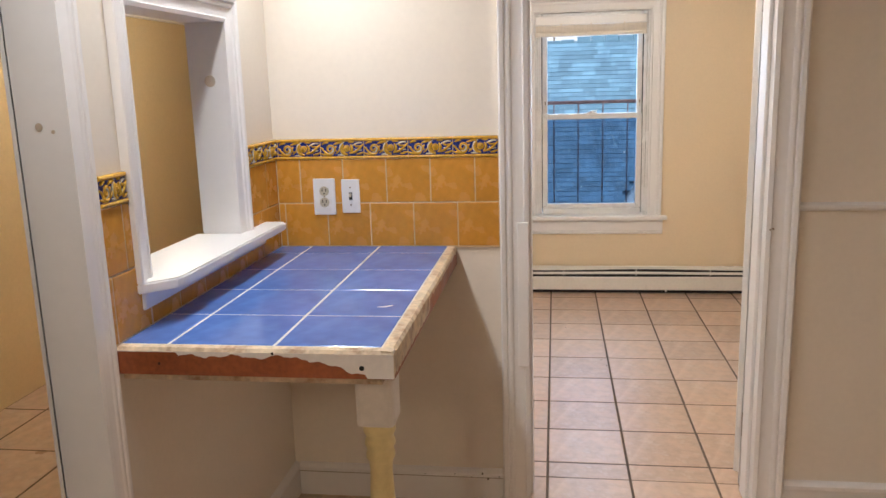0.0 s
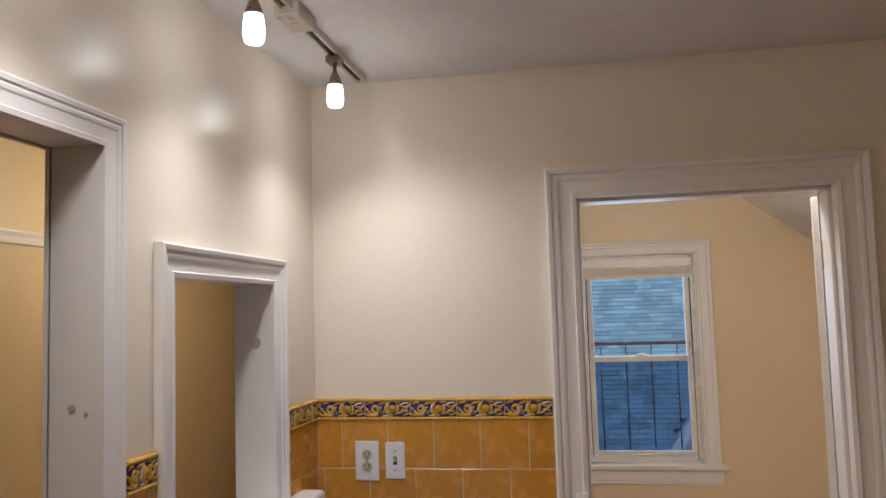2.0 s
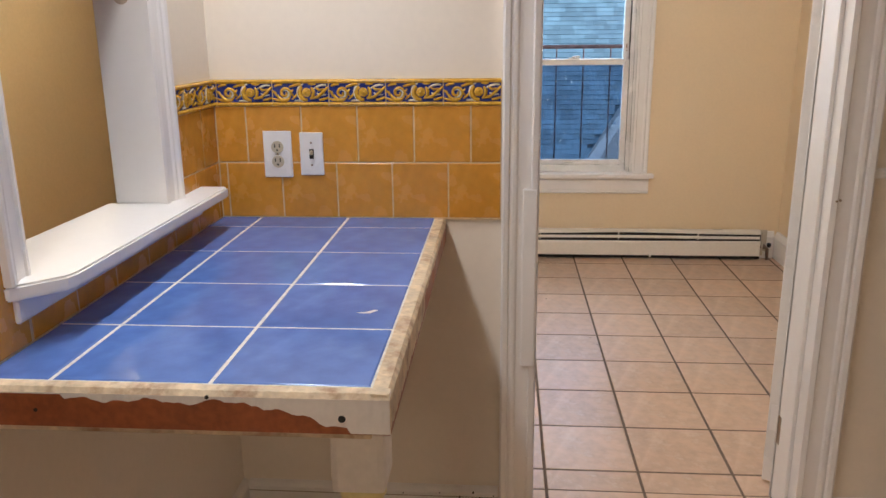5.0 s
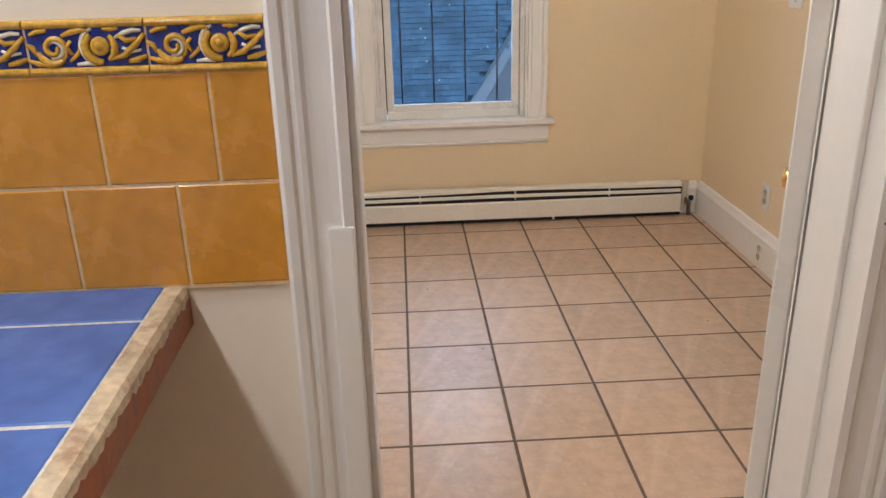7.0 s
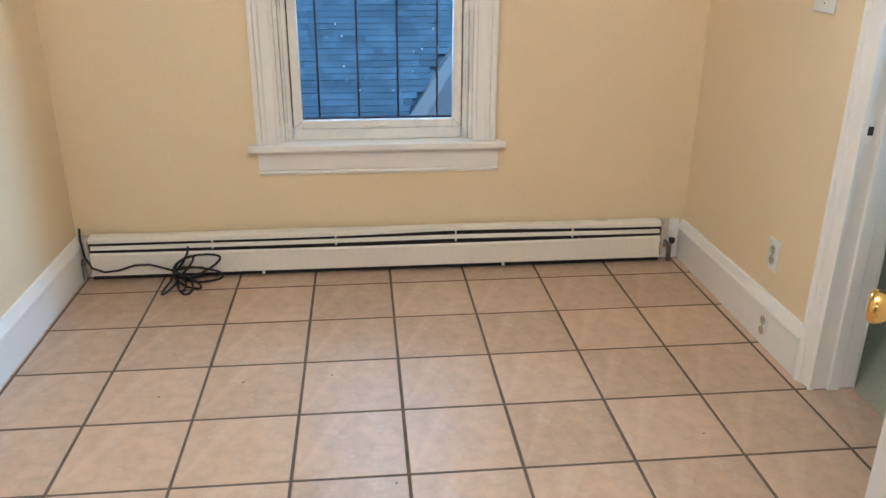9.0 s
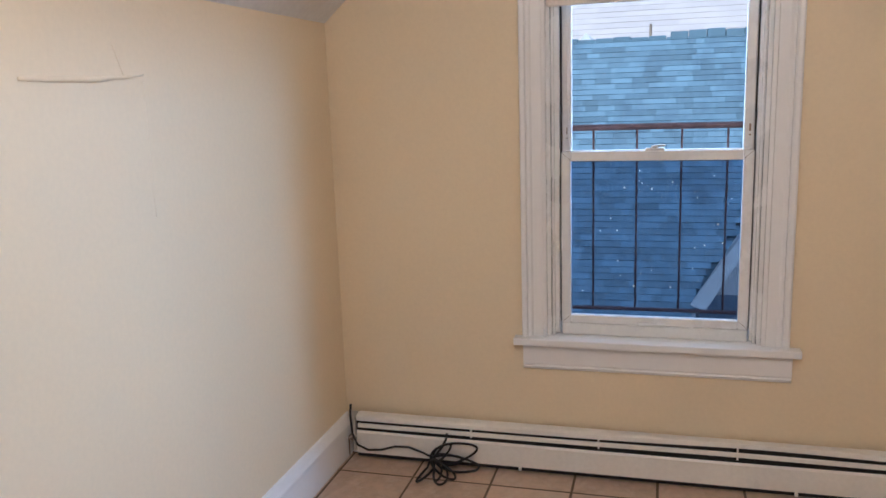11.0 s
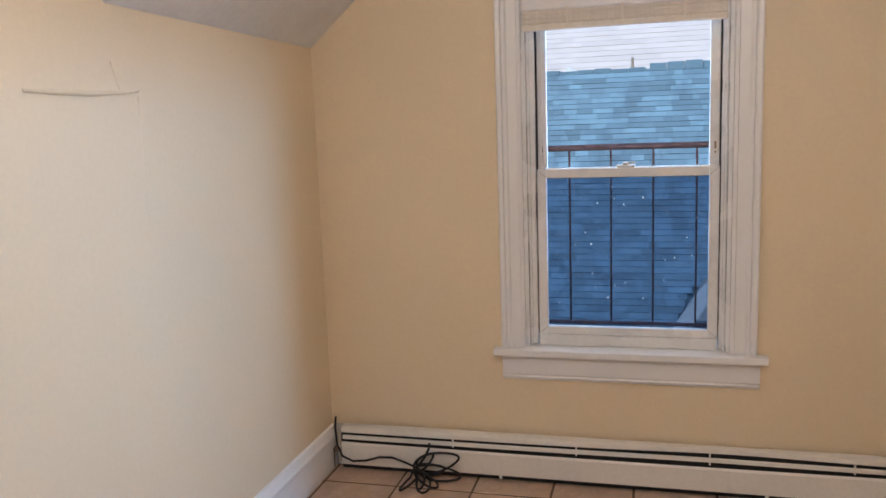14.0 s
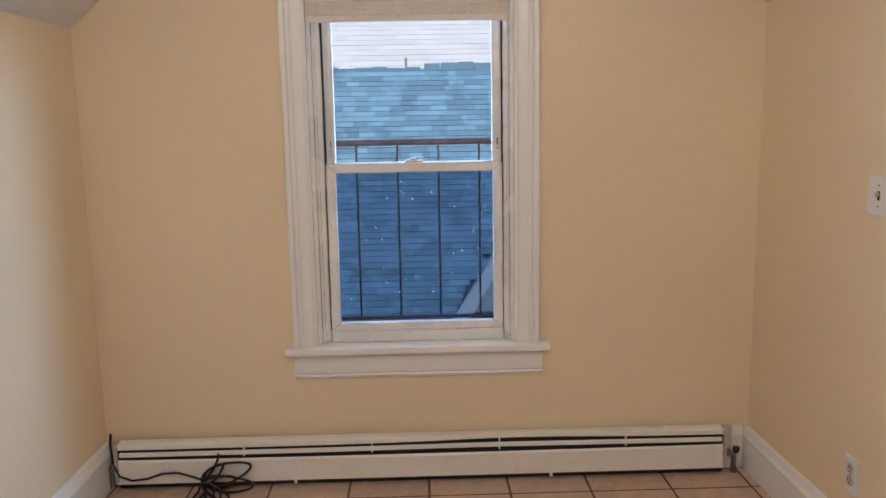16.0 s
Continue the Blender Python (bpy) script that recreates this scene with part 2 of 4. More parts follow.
def thing(name, place, label, category, group="", kind=""):
    ob = new(name)
    ob.empty_display_size = 0.1
    ob.matrix_basis = Matrix.Translation(place)
    return tagged(ob, label, category, group, kind)


def setting(name, bm, mats, label, category, smooth=False):
    return tagged(part(name, bm, mats, None, "", smooth), label, category, "", "structure")


def box(bm, x0, x1, y0, y1, z0, z1, bevel=0.0, mat=0, segments=1):
    vs = [bm.verts.new((x, y, z)) for x in (x0, x1) for y in (y0, y1) for z in (z0, z1)]
    fs = [bm.faces.new([vs[i] for i in q]) for q in ((0, 1, 3, 2), (4, 6, 7, 5), (0, 4, 5, 1), (2, 3, 7, 6), (0, 2, 6, 4), (1, 5, 7, 3))]
    for f in fs:
        f.material_index = mat
    if bevel:
        es = {e for f in fs for e in f.edges}
        r = bmesh.ops.bevel(bm, geom=list(es), offset=bevel, segments=segments, affect="EDGES", profile=0.6)
        for f in r["faces"]:
            f.material_index = mat
    return vs


def one_box(*a, **k):
    bm = bmesh.new()
    box(bm, *a, **k)
    return bm


def lathe(bm, cx, cy, rows, steps=20, axis="z", mat=0):
    """A turned solid: rows of (height, radius) about an upright axis through (cx, cy), or along x or y."""
    rings = []
    for h, r in rows:
        ring = []
        for i in range(steps):
            a = 2 * math.pi * i / steps
            u, v = r * math.cos(a), r * math.sin(a)
            co = {"z": (cx + u, cy + v, h), "y": (cx + u, h, cy + v), "x": (h, cx + u, cy + v)}[axis]
            ring.append(bm.verts.new(co))
        rings.append(ring)
    for a, b in zip(rings, rings[1:]):
        for i in range(steps):
            f = bm.faces.new((a[i], a[(i + 1) % steps], b[(i + 1) % steps], b[i]))
            f.material_index, f.smooth = mat, True
    for ring in (rings[0], rings[-1]):
        f = bm.faces.new(ring)
        f.material_index = mat


def tube(bm, points, radius, steps=8, mat=0):
    """A round rod bent along points; radius a number or one for each point."""
    pts = [Vector(p) for p in points]
    rings = []
    up = Vector((0.13, 0.31, 0.94)).normalized()
    for i, p in enumerate(pts):
        d = (pts[min(i + 1, len(pts) - 1)] - pts[max(i - 1, 0)]).normalized()
        s = d.cross(up)
        if s.length < 0.2:
            s = d.cross(Vector((1, 0, 0)))
        s.normalize()
        w = s.cross(d)
        r = radius[i] if isinstance(radius, (list, tuple)) else radius
        rings.append([bm.verts.new(p + r * (math.cos(2 * math.pi * k / steps) * s + math.sin(2 * math.pi * k / steps) * w)) for k in range(steps)])
    for a, b in zip(rings, rings[1:]):
        for k in range(steps):
            f = bm.faces.new((a[k], a[(k + 1) % steps], b[(k + 1) % steps], b[k]))
            f.material_index, f.smooth = mat, True
    for ring in (rings[0], rings[-1]):
        bm.faces.new(ring).material_index = mat


def panel(bm, axis, p0, p1, us, vs, holes=()):
    """A wall between the planes p0 and p1 across axis, from us[0] to us[1] and vs[0] to vs[1] in height, with holes (u0, u1, v0, v1) through it."""
    U = sorted({us[0], us[1], *[h for q in holes for h in q[:2] if us[0] < h < us[1]]})
    V = sorted({vs[0], vs[1], *[h for q in holes for h in q[2:] if vs[0] < h < vs[1]]})
    made = {}

    def vert(p, u, v):
        key = (p, round(u, 5), round(v, 5))
        if key not in made:
            made[key] = bm.verts.new((p, u, v) if axis == "x" else (u, p, v))
        return made[key]

    def solid(i, j):
        if not (0 <= i < len(U) - 1 and 0 <= j < len(V) - 1):
            return False
        cu, cv = (U[i] + U[i + 1]) / 2, (V[j] + V[j + 1]) / 2
        return not any(q[0] < cu < q[1] and q[2] < cv < q[3] for q in holes)

    for i in range(len(U) - 1):
        for j in range(len(V) - 1):
            if not solid(i, j):
                continue
            u0, u1, v0, v1 = U[i], U[i + 1], V[j], V[j + 1]
            for p in (p0, p1):
                bm.faces.new([vert(p, u0, v0), vert(p, u1, v0), vert(p, u1, v1), vert(p, u0, v1)])
            for di, dj, a, b in ((-1, 0, (u0, v0), (u0, v1)), (1, 0, (u1, v0), (u1, v1)), (0, -1, (u0, v0), (u1, v0)), (0, 1, (u0, v1), (u1, v1))):
                if not solid(i + di, j + dj):
                    bm.faces.new([vert(p0, *a), vert(p0, *b), vert(p1, *b), vert(p1, *a)])


def casing(bm, axis, plane, out, u0, u1, top, profile, bottom=0.0, closed=False, mat=0):
    """A moulded frame round an opening u0..u1, mitred at its corners. profile: (across, proud) from the opening's edge outwards;
    out: +1 or -1, the side of the plane on which it stands. closed: a fourth side at the bottom."""
    loops = []
    for w, d in profile:
        path = [(u0 - w, bottom - (w if closed else 0)), (u0 - w, top + w), (u1 + w, top + w), (u1 + w, bottom - (w if closed else 0))]
        p = plane + out * d
        loops.append([bm.verts.new((p, u, v) if axis == "x" else (u, p, v)) for u, v in path])
    legs = 4 if closed else 3
    for a, b in zip(loops, loops[1:]):
        for k in range(legs):
            n = (k + 1) % 4
            bm.faces.new((a[k], a[n], b[n], b[k])).material_index = mat
    if not closed:
        for k in (0, 3):
            bm.faces.new([l[k] for l in loops]).material_index = mat


def run(bm, axis, plane, out, u0, u1, profile, mat=0):
    """A straight moulding along a wall: profile of (height, proud)."""
    a, b = [], []
    for h, d in profile:
        p = plane + out * d
        a.append(bm.verts.new((p, u0, h) if axis == "x" else (u0, p, h)))
        b.append(bm.verts.new((p, u1, h) if axis == "x" else (u1, p, h)))
    for i in range(len(profile) - 1):
        bm.faces.new((a[i], a[i + 1], b[i + 1], b[i])).material_index = mat
    bm.faces.new(a).material_index = mat
    bm.faces.new(b).material_index = mat
    bm.faces.new((a[0], b[0], b[-1], a[-1])).material_index = mat


def piece(name, mesh, parent, m, label=""):
    ob = new(name, mesh)
    ob.parent = parent
    ob.matrix_parent_inverse = parent.matrix_basis.inverted()
    ob.matrix_basis = m
    return tagged(ob, label)


# ---------------------------------------------------------------- plan, in metres
XL, XLB = -0.935, -1.05        # kitchen's left wall, its two faces
YW, YB = 2.375, 2.56            # wall between kitchen and small room
RX0, RX1, RY1 = -0.97, 1.615, 5.375   # small room
DX0, DX1, DTOP = -0.062, 0.709, 1.945  # doorway
KC, RC = 2.37, 2.46             # ceilings
LD1, LDTOP = 1.21, 1.935        # far jamb and head of the hall doorway
PY0, PY1, PZ0, PZ1 = 1.455, 2.015, 1.06, 1.69  # pass-through
D2Y0, D2Y1, D2TOP = 3.49, 4.245, 1.95          # doorway to the side room
WX0, WX1, WZ0, WZ1 = -0.115, 0.668, 0.545, 1.945  # window opening
P = 0.3125

# ---------------------------------------------------------------- structure
bm = bmesh.new()
panel(bm, "y", YW, YB, (-1.055, 2.9), (0, 2.6), [(DX0 - 0.012, DX1 + 0.012, -1, DTOP + 0.012)])
w_mid = setting("wall_middle", bm, M_KITCHEN, "pale cream painted wall with a doorway through it", "wall")
bm = bmesh.new()
panel(bm, "x", XLB, XL, (-3.0, YW), (0, 2.6), [(0.25, LD1 + 0.012, -1, LDTOP + 0.012), (PY0 - 0.012, PY1 + 0.012, PZ0 - 0.02, PZ1 + 0.012)])
w_left = setting("wall_west", bm, M_KITCHEN, "pale glossy painted wall with doorway and pass-through", "wall")
bm = bmesh.new()
panel(bm, "y", -3.15, -3.0, (-3.0, 2.9), (0, 2.6))
setting("wall_south", bm, M_KITCHEN, "pale painted kitchen wall behind the walk", "wall")
bm = bmesh.new()
panel(bm, "x", 2.75, 2.9, (-3.0, YW), (0, 2.6))
setting("wall_east", bm, M_KITCHEN, "pale painted kitchen side wall", "wall")
setting("ceiling_kitchen", one_box(XL, 2.75, -3.0, YW, KC, KC + 0.1), M_CEIL, "patched white plaster kitchen ceiling", "ceiling")
# small room
bm = bmesh.new()
panel(bm, "x", RX0 - 0.15, RX0, (YB, RY1), (0, 2.7))
w_rl = setting("wall_room_west", bm, M_WALL, "cream painted plaster wall with a scar line", "wall")
bm = bmesh.new()
panel(bm, "x", RX1, RX1 + 0.135, (YB, RY1), (0, 2.7), [(D2Y0 - 0.012, D2Y1 + 0.012, -1, D2TOP + 0.012)])
w_rr = setting("wall_room_east", bm, M_WALL, "cream painted wall with an open doorway", "wall")
bm = bmesh.new()
panel(bm, "y", RY1, RY1 + 0.2, (RX0 - 0.15, RX1 + 0.135), (0, 2.7), [(WX0 - 0.01, WX1 + 0.01, WZ0 - 0.03, WZ1 + 0.01)])
setting("wall_room_north", bm, M_WALL, "cream painted wall round the window", "wall")
bm = bmesh.new()
panel(bm, "y", YB + 0.001, YB + 0.006, (RX0, RX1), (0, RC), [(DX0 - 0.02, DX1 + 0.02, -1, DTOP + 0.02)])
setting("wall_room_south", bm, M_WALL, "cream painted face of the dividing wall", "wall")
setting("ceiling_room", one_box(RX0 - 0.15, RX1 + 0.135, YB, RY1, RC, RC + 0.1), M_CEIL, "white ceiling of the small room", "ceiling")


def slope(name, xw, xt, zb, y_hip, y_top, sign):
    """A sloping roof underside along a side wall, with a hipped near end."""
    bm = bmesh.new()
    a, b = bm.verts.new((xw, y_hip, zb)), bm.verts.new((xw, RY1 - 0.001, zb))
    c, d = bm.verts.new((xt, RY1 - 0.001, RC)), bm.verts.new((xt, y_top, RC))
    e = bm.verts.new((xw, y_top - 0.75, RC))
    bm.faces.new((a, b, c, d))
    bm.faces.new((a, d, e))
    bm.faces.new((b, c, bm.verts.new((xw, RY1 - 0.001, RC))))
    return setting(name, bm, M_CEIL, "white sloping attic ceiling with a hipped end", "ceiling")


slope("ceiling_slope_west", RX0 + 0.001, -0.19, 1.775, 4.09, 3.55, 1)
slope("ceiling_slope_east", RX1 - 0.001, 0.76, 1.835, 4.55, 4.0, -1)

# hall behind the kitchen's left wall, side room behind the small room's right wall
bm = bmesh.new()
panel(bm, "x", -2.79, -2.64, (-3.0, 7.5), (0, 2.6))
setting("wall_hall_west", bm, M_HALL, "ochre painted hall wall in dim light", "wall")
bm = bmesh.new()
panel(bm, "y", 7.35, 7.5, (-2.64, -0.97), (0, 2.6))
panel(bm, "x", -1.12, -0.97, (5.575, 7.35), (0, 2.6))
panel(bm, "y", -3.15, -3.0, (-2.79, -1.055), (0, 2.6))
setting("wall_hall_north", bm, M_HALL, "ochre painted hall end wall", "wall")
setting("ceiling_hall", one_box(-2.64, XLB, -3.0, 7.35, 2.45, 2.55), M_CEIL, "dim hall ceiling", "ceiling")
bm = bmesh.new()
run(bm, "x", -2.64, 1, -3.0, 7.35, [(1.965, 0), (1.97, 0.018), (2.0, 0.022), (2.02, 0.03), (2.03, 0.03), (2.035, 0)])
setting("trim_hall_rail", bm, M_TRIM, "white picture rail on the hall wall", "trim")
bm = bmesh.new()
panel(bm, "x", 3.75, 3.9, (2.62, 5.375), (0, 2.6), [(3.1, 4.0, 1.2, 2.3)])
panel(bm, "y", 5.375, 5.5, (1.75, 3.9), (0, 2.6))
panel(bm, "y", 2.5, 2.62, (2.9, 3.9), (0, 2.6))
setting("wall_side_room", bm, M_GREEN, "pale green painted walls of the side room", "wall")
setting("ceiling_side_room", one_box(1.75, 3.75, 2.62, 5.375, 2.46, 2.56), M_CEIL, "side room ceiling", "ceiling")
setting("floor_side_room", one_box(1.75, 3.9, 2.62, 5.375, -0.15, -0.004), M_SIDEFLOOR, "pale worn vinyl floor of the side room", "floor")

# ---------------------------------------------------------------- trim
CASE = [(0, 0.0), (0, 0.012), (0.014, 0.016), (0.018, 0.011), (0.03, 0.012), (0.052, 0.015), (0.058, 0.021), (0.066, 0.023), (0.074, 0.019),
        (0.078, 0.028), (0.09, 0.031), (0.096, 0.027), (0.096, 0.0)]
CASE_S = [(a * 0.66, b * 0.8) for a, b in CASE]


def doorframe(name, axis, p0, p1, u0, u1, top, label, prof, both=True, stop=None):
    """Lining, stops and mitred casings of a doorway."""
    ob = thing(name, (u0, p0, 0) if axis == "y" else (p0, u0, 0), label, "door frame", kind="structure")
    lo, hi = min(p0, p1), max(p0, p1)
    bm = bmesh.new()
    if axis == "y":
        box(bm, u0 - 0.012, u0, lo, hi, 0, top, 0.0015)
        box(bm, u1, u1 + 0.012, lo, hi, 0, top, 0.0015)
        box(bm, u0 - 0.012, u1 + 0.012, lo, hi, top, top + 0.012, 0.0015)
    else:
        box(bm, lo, hi, u0 - 0.012, u0, 0, top, 0.0015)
        box(bm, lo, hi, u1, u1 + 0.012, 0, top, 0.0015)
        box(bm, lo, hi, u0 - 0.012, u1 + 0.012, top, top + 0.012, 0.0015)
    part("jamb_lining", bm, M_TRIM, ob)
    if stop:
        bm = bmesh.new()
        s0, s1 = stop
        if axis == "y":
            box(bm, u0, u0 + 0.012, s0, s1, 0, top - 0.012, 0.002)
            box(bm, u1 - 0.012, u1, s0, s1, 0, top - 0.012, 0.002)
            box(bm, u0, u1, s0, s1, top - 0.012, top, 0.002)
        else:
            box(bm, s0, s1, u0, u0 + 0.012, 0, top - 0.012, 0.002)
            box(bm, s0, s1, u1 - 0.012, u1, 0, top - 0.012, 0.002)
            box(bm, s0, s1, u0, u1, top - 0.012, top, 0.002)
        part("door_stop", bm, M_TRIM, ob)
    bm = bmesh.new()
    casing(bm, axis, lo, -1, u0 + 0.004, u1 - 0.004, top - 0.004, prof)
    part("casing", bm, M_TRIM, ob)
    if both:
        bm = bmesh.new()
        casing(bm, axis, hi, 1, u0 + 0.004, u1 - 0.004, top - 0.004, [(a, b * 0.5) for a, b in prof])
        part("casing", bm, M_TRIM, ob)
    return ob


f_main = doorframe("doorframe_1", "y", YW, YB + 0.006, DX0, DX1, DTOP, "white moulded doorframe with chipped paint", CASE, stop=(2.43, 2.515))
f_hall = doorframe("doorframe_2", "x", XL, XLB, 0.26, LD1, LDTOP, "white moulded frame of the open hall doorway", CASE_S)
f_side = doorframe("doorframe_3", "x", RX1, RX1 + 0.135, D2Y0, D2Y1, D2TOP, "white moulded frame of the side doorway", [(a * 0.8, b * 0.9) for a, b in CASE], stop=(1.66, 1.70))
# strike plate in the side doorway's far jamb, with its dark hole
bm = bmesh.new()
box(bm, 1.617, 1.645, D2Y1 - 0.003, D2Y1, 0.80, 0.87, 0.001)
sp = part("strike_plate", bm, M_TRIM, f_side, "painted-over strike plate")
part("latch_hole", one_box(1.622, 1.638, D2Y1 - 0.0045, D2Y1 - 0.002, 0.825, 0.85), M_DARK, sp)
# painted marks on the hall doorway's jamb
for z, r in ((1.43, 0.008), (1.42, 0.004)):
    bm = bmesh.new()
    lathe(bm, -1.0 + (0.0 if r > 0.005 else 0.03), z, [(LD1 - 0.0015, r), (LD1 + 0.001, r)], 12, "y")
    part("filler_spot", bm, M_HOLE, f_hall, "round tan filler spot")
bm = bmesh.new()
for dx in (-0.005, 0.004):
    lathe(bm, 0.722 + dx, 1.003 + dx * 0.3, [(YW - 0.0165, 0.0032), (YW - 0.010, 0.0032)], 8, "y")
part("nail_hole", bm, M_NICKEL, f_main, "pair of small dark nail holes")

bm = bmesh.new()
box(bm, DX0 - 0.034, DX0 + 0.003, YW - 0.0195, YW - 0.006, 0.52, 1.03, 0.003, segments=2)
part("patch_strip", bm, M_TRIM, f_main, "filled and overpainted strip low on the casing")
BASE = [(0, 0), (0, 0.022), (0.125, 0.022), (0.132, 0.026), (0.142, 0.026), (0.15, 0.020), (0.165, 0.014), (0.175, 0.010), (0.178, 0)]
bm = bmesh.new()
run(bm, "x", RX0, 1, YB + 0.03, RY1, BASE)
setting("baseboard_west", bm, M_TRIM, "tall white moulded baseboard", "baseboard")
bm = bmesh.new()
run(bm, "x", RX1, -1, D2Y1 + 0.08, 4.92, BASE)
run(bm, "x", RX1, -1, 4.922, RY1, [(h * 0.985, d * 0.92) for h, d in BASE])
setting("baseboard_east", bm, M_TRIM, "tall white moulded baseboard with a joint", "baseboard")
bm = bmesh.new()
run(bm, "x", RX1, -1, YB + 0.03, D2Y0 - 0.08, BASE)
setting("baseboard_east_near", bm, M_TRIM, "tall white moulded baseboard", "baseboard")
bm = bmesh.new()
run(bm, "y", RY1, -1, RX0 + 0.026, RX1 - 0.026, [(h, d * 0.75) for h, d in BASE])
setting("baseboard_north", bm, M_TRIM, "white baseboard behind the heater", "baseboard")
KB = [(0, 0), (0, 0.018), (0.095, 0.018), (0.10, 0.024), (0.112, 0.024), (0.12, 0.012), (0.124, 0)]
bm = bmesh.new()
run(bm, "y", YW, -1, XL + 0.02, DX0 - 0.095, KB)
kbase = setting("baseboard_kitchen", bm, M_TRIM, "scuffed white kitchen baseboard under the counter", "baseboard")
for x, z, r in ((-0.23, 0.112, 0.003), (-0.27, 0.098, 0.0025), (-0.21, 0.092, 0.003), (-0.44, 0.105, 0.002), (-0.17, 0.104, 0.002), (-0.33, 0.109, 0.0018)):
    bm = bmesh.new()
    lathe(bm, x, z, [(YW - 0.0255, r), (YW - 0.012, r)], 7, "y")
    part("nail_hole", bm, M_DARK, kbase)
bm = bmesh.new()
box(bm, XL + 0.02, DX0 - 0.096, YW - 0.0192, YW - 0.010, 0.0935, 0.0952)
part("shadow_joint", bm, M_NICKEL, kbase, "dark open joint along the moulding")
bm = bmesh.new()
run(bm, "x", XL, 1, LD1 + 0.061, YW, KB)
setting("baseboard_kitchen_west", bm, M_TRIM, "white kitchen baseboard under the counter", "baseboard")
bm = bmesh.new()
run(bm, "y", YW, -1, DX1 + 0.095, 2.75, KB)
setting("baseboard_kitchen_east", bm, M_TRIM, "white kitchen baseboard", "baseboard")
bm = bmesh.new()
run(bm, "y", YW, -1, DX1 + 0.095, 2.75, [(1.06, 0), (1.062, 0.008), (1.07, 0.014), (1.08, 0.014), (1.086, 0.006), (1.088, 0)])
setting("trim_chair_rail", bm, M_TRIM, "thin painted chair rail", "trim")

# ---------------------------------------------------------------- pass-through
pt = thing("pass_through", (XL, PY0, PZ0), "white moulded pass-through opening in the wall", "pass-through", kind="structure")
for y0, y1, z0, z1 in ((PY0 - 0.012, PY0, PZ0, PZ1), (PY1, PY1 + 0.012, PZ0, PZ1), (PY0 - 0.012, PY1 + 0.012, PZ1, PZ1 + 0.012)):
    part("lining_board", one_box(XLB, XL, y0, y1, z0, z1, 0.0015), M_TRIM, pt)
bm = bmesh.new()
casing(bm, "x", XL, 1, PY0 + 0.003, PY1 - 0.003, PZ1 - 0.003, [(a * 0.76, b * 0.8) for a, b in CASE], bottom=PZ0)
part("casing", bm, M_TRIM, pt)
bm = bmesh.new()
out = [(-1.07, PY0 - 0.08), (XL, PY0 - 0.075), (XL + 0.015, PY0 - 0.068), (XL + 0.076, PY0 - 0.004), (XL + 0.082, PY0 + 0.02), (XL + 0.082, PY1 + 0.20), (XL + 0.07, PY1 + 0.213), (-1.07, PY1 + 0.213)]
out[0], out[-1] = (-1.07, PY0), (-1.07, PY1)
out.insert(1, (XL - 0.001, PY0))
out.insert(len(out) - 1, (XL - 0.001, PY1 + 0.213))
out.insert(len(out) - 1, (XL - 0.001, PY1))
lo = [bm.verts.new((x, y, PZ0 - 0.026)) for x, y in out]
hi = [bm.verts.new((x, y, PZ0)) for x, y in out]
bm.faces.new(lo), bm.faces.new(hi)
for i in range(len(out)):
    j = (i + 1) % len(out)
    bm.faces.new((lo[i], lo[j], hi[j], hi[i]))
bmesh.ops.bevel(bm, geom=[e for e in bm.edges if abs(e.verts[0].co.z - e.verts[1].co.z) < 1e-6], offset=0.004, segments=2, affect="EDGES")
part("sill", bm, M_TRIM, pt, "thick white painted sill with a clipped corner")
bm = bmesh.new()
box(bm, XL + 0.0005, XL + 0.017, PY0 - 0.055, PY1 + 0.185, PZ0 - 0.068, PZ0 - 0.0265, 0.004)
part("apron", bm, M_TRIM, pt)
bm = bmesh.new()
lathe(bm, -0.985, 1.52, [(PY1 - 0.001, 0.017), (PY1 + 0.001, 0.017)], 14, "y")
part("filler_spot", bm, M_HOLE, pt, "round tan filler spot")

# ---------------------------------------------------------------- window of the small room
win = thing("window_1", (0.28, RY1, WZ0), "white double-hung window with moulded casing and sill", "window", kind="structure")
bm = bmesh.new()
WC = [(0, 0), (0, 0.010), (0.012, 0.014), (0.016, 0.010), (0.05, 0.013), (0.058, 0.02), (0.066, 0.02), (0.07, 0.016), (0.076, 0.026), (0.088, 0.028), (0.094, 0.024), (0.094, 0)]
casing(bm, "y", RY1, -1, WX0 + 0.003, WX1 - 0.003, WZ1 - 0.003, WC, bottom=0.553)
part("casing", bm, M_TRIM, win)
bm = bmesh.new()
for x0, x1 in ((WX0 - 0.01, WX0 + 0.004), (WX1 - 0.004, WX1 + 0.01)):
    box(bm, x0, x1, RY1 + 0.001, RY1 + 0.2, 0.553, WZ1 + 0.01, 0.001)
box(bm, WX0, WX1, RY1 + 0.001, RY1 + 0.2, WZ1 - 0.004, WZ1 + 0.01, 0.001)
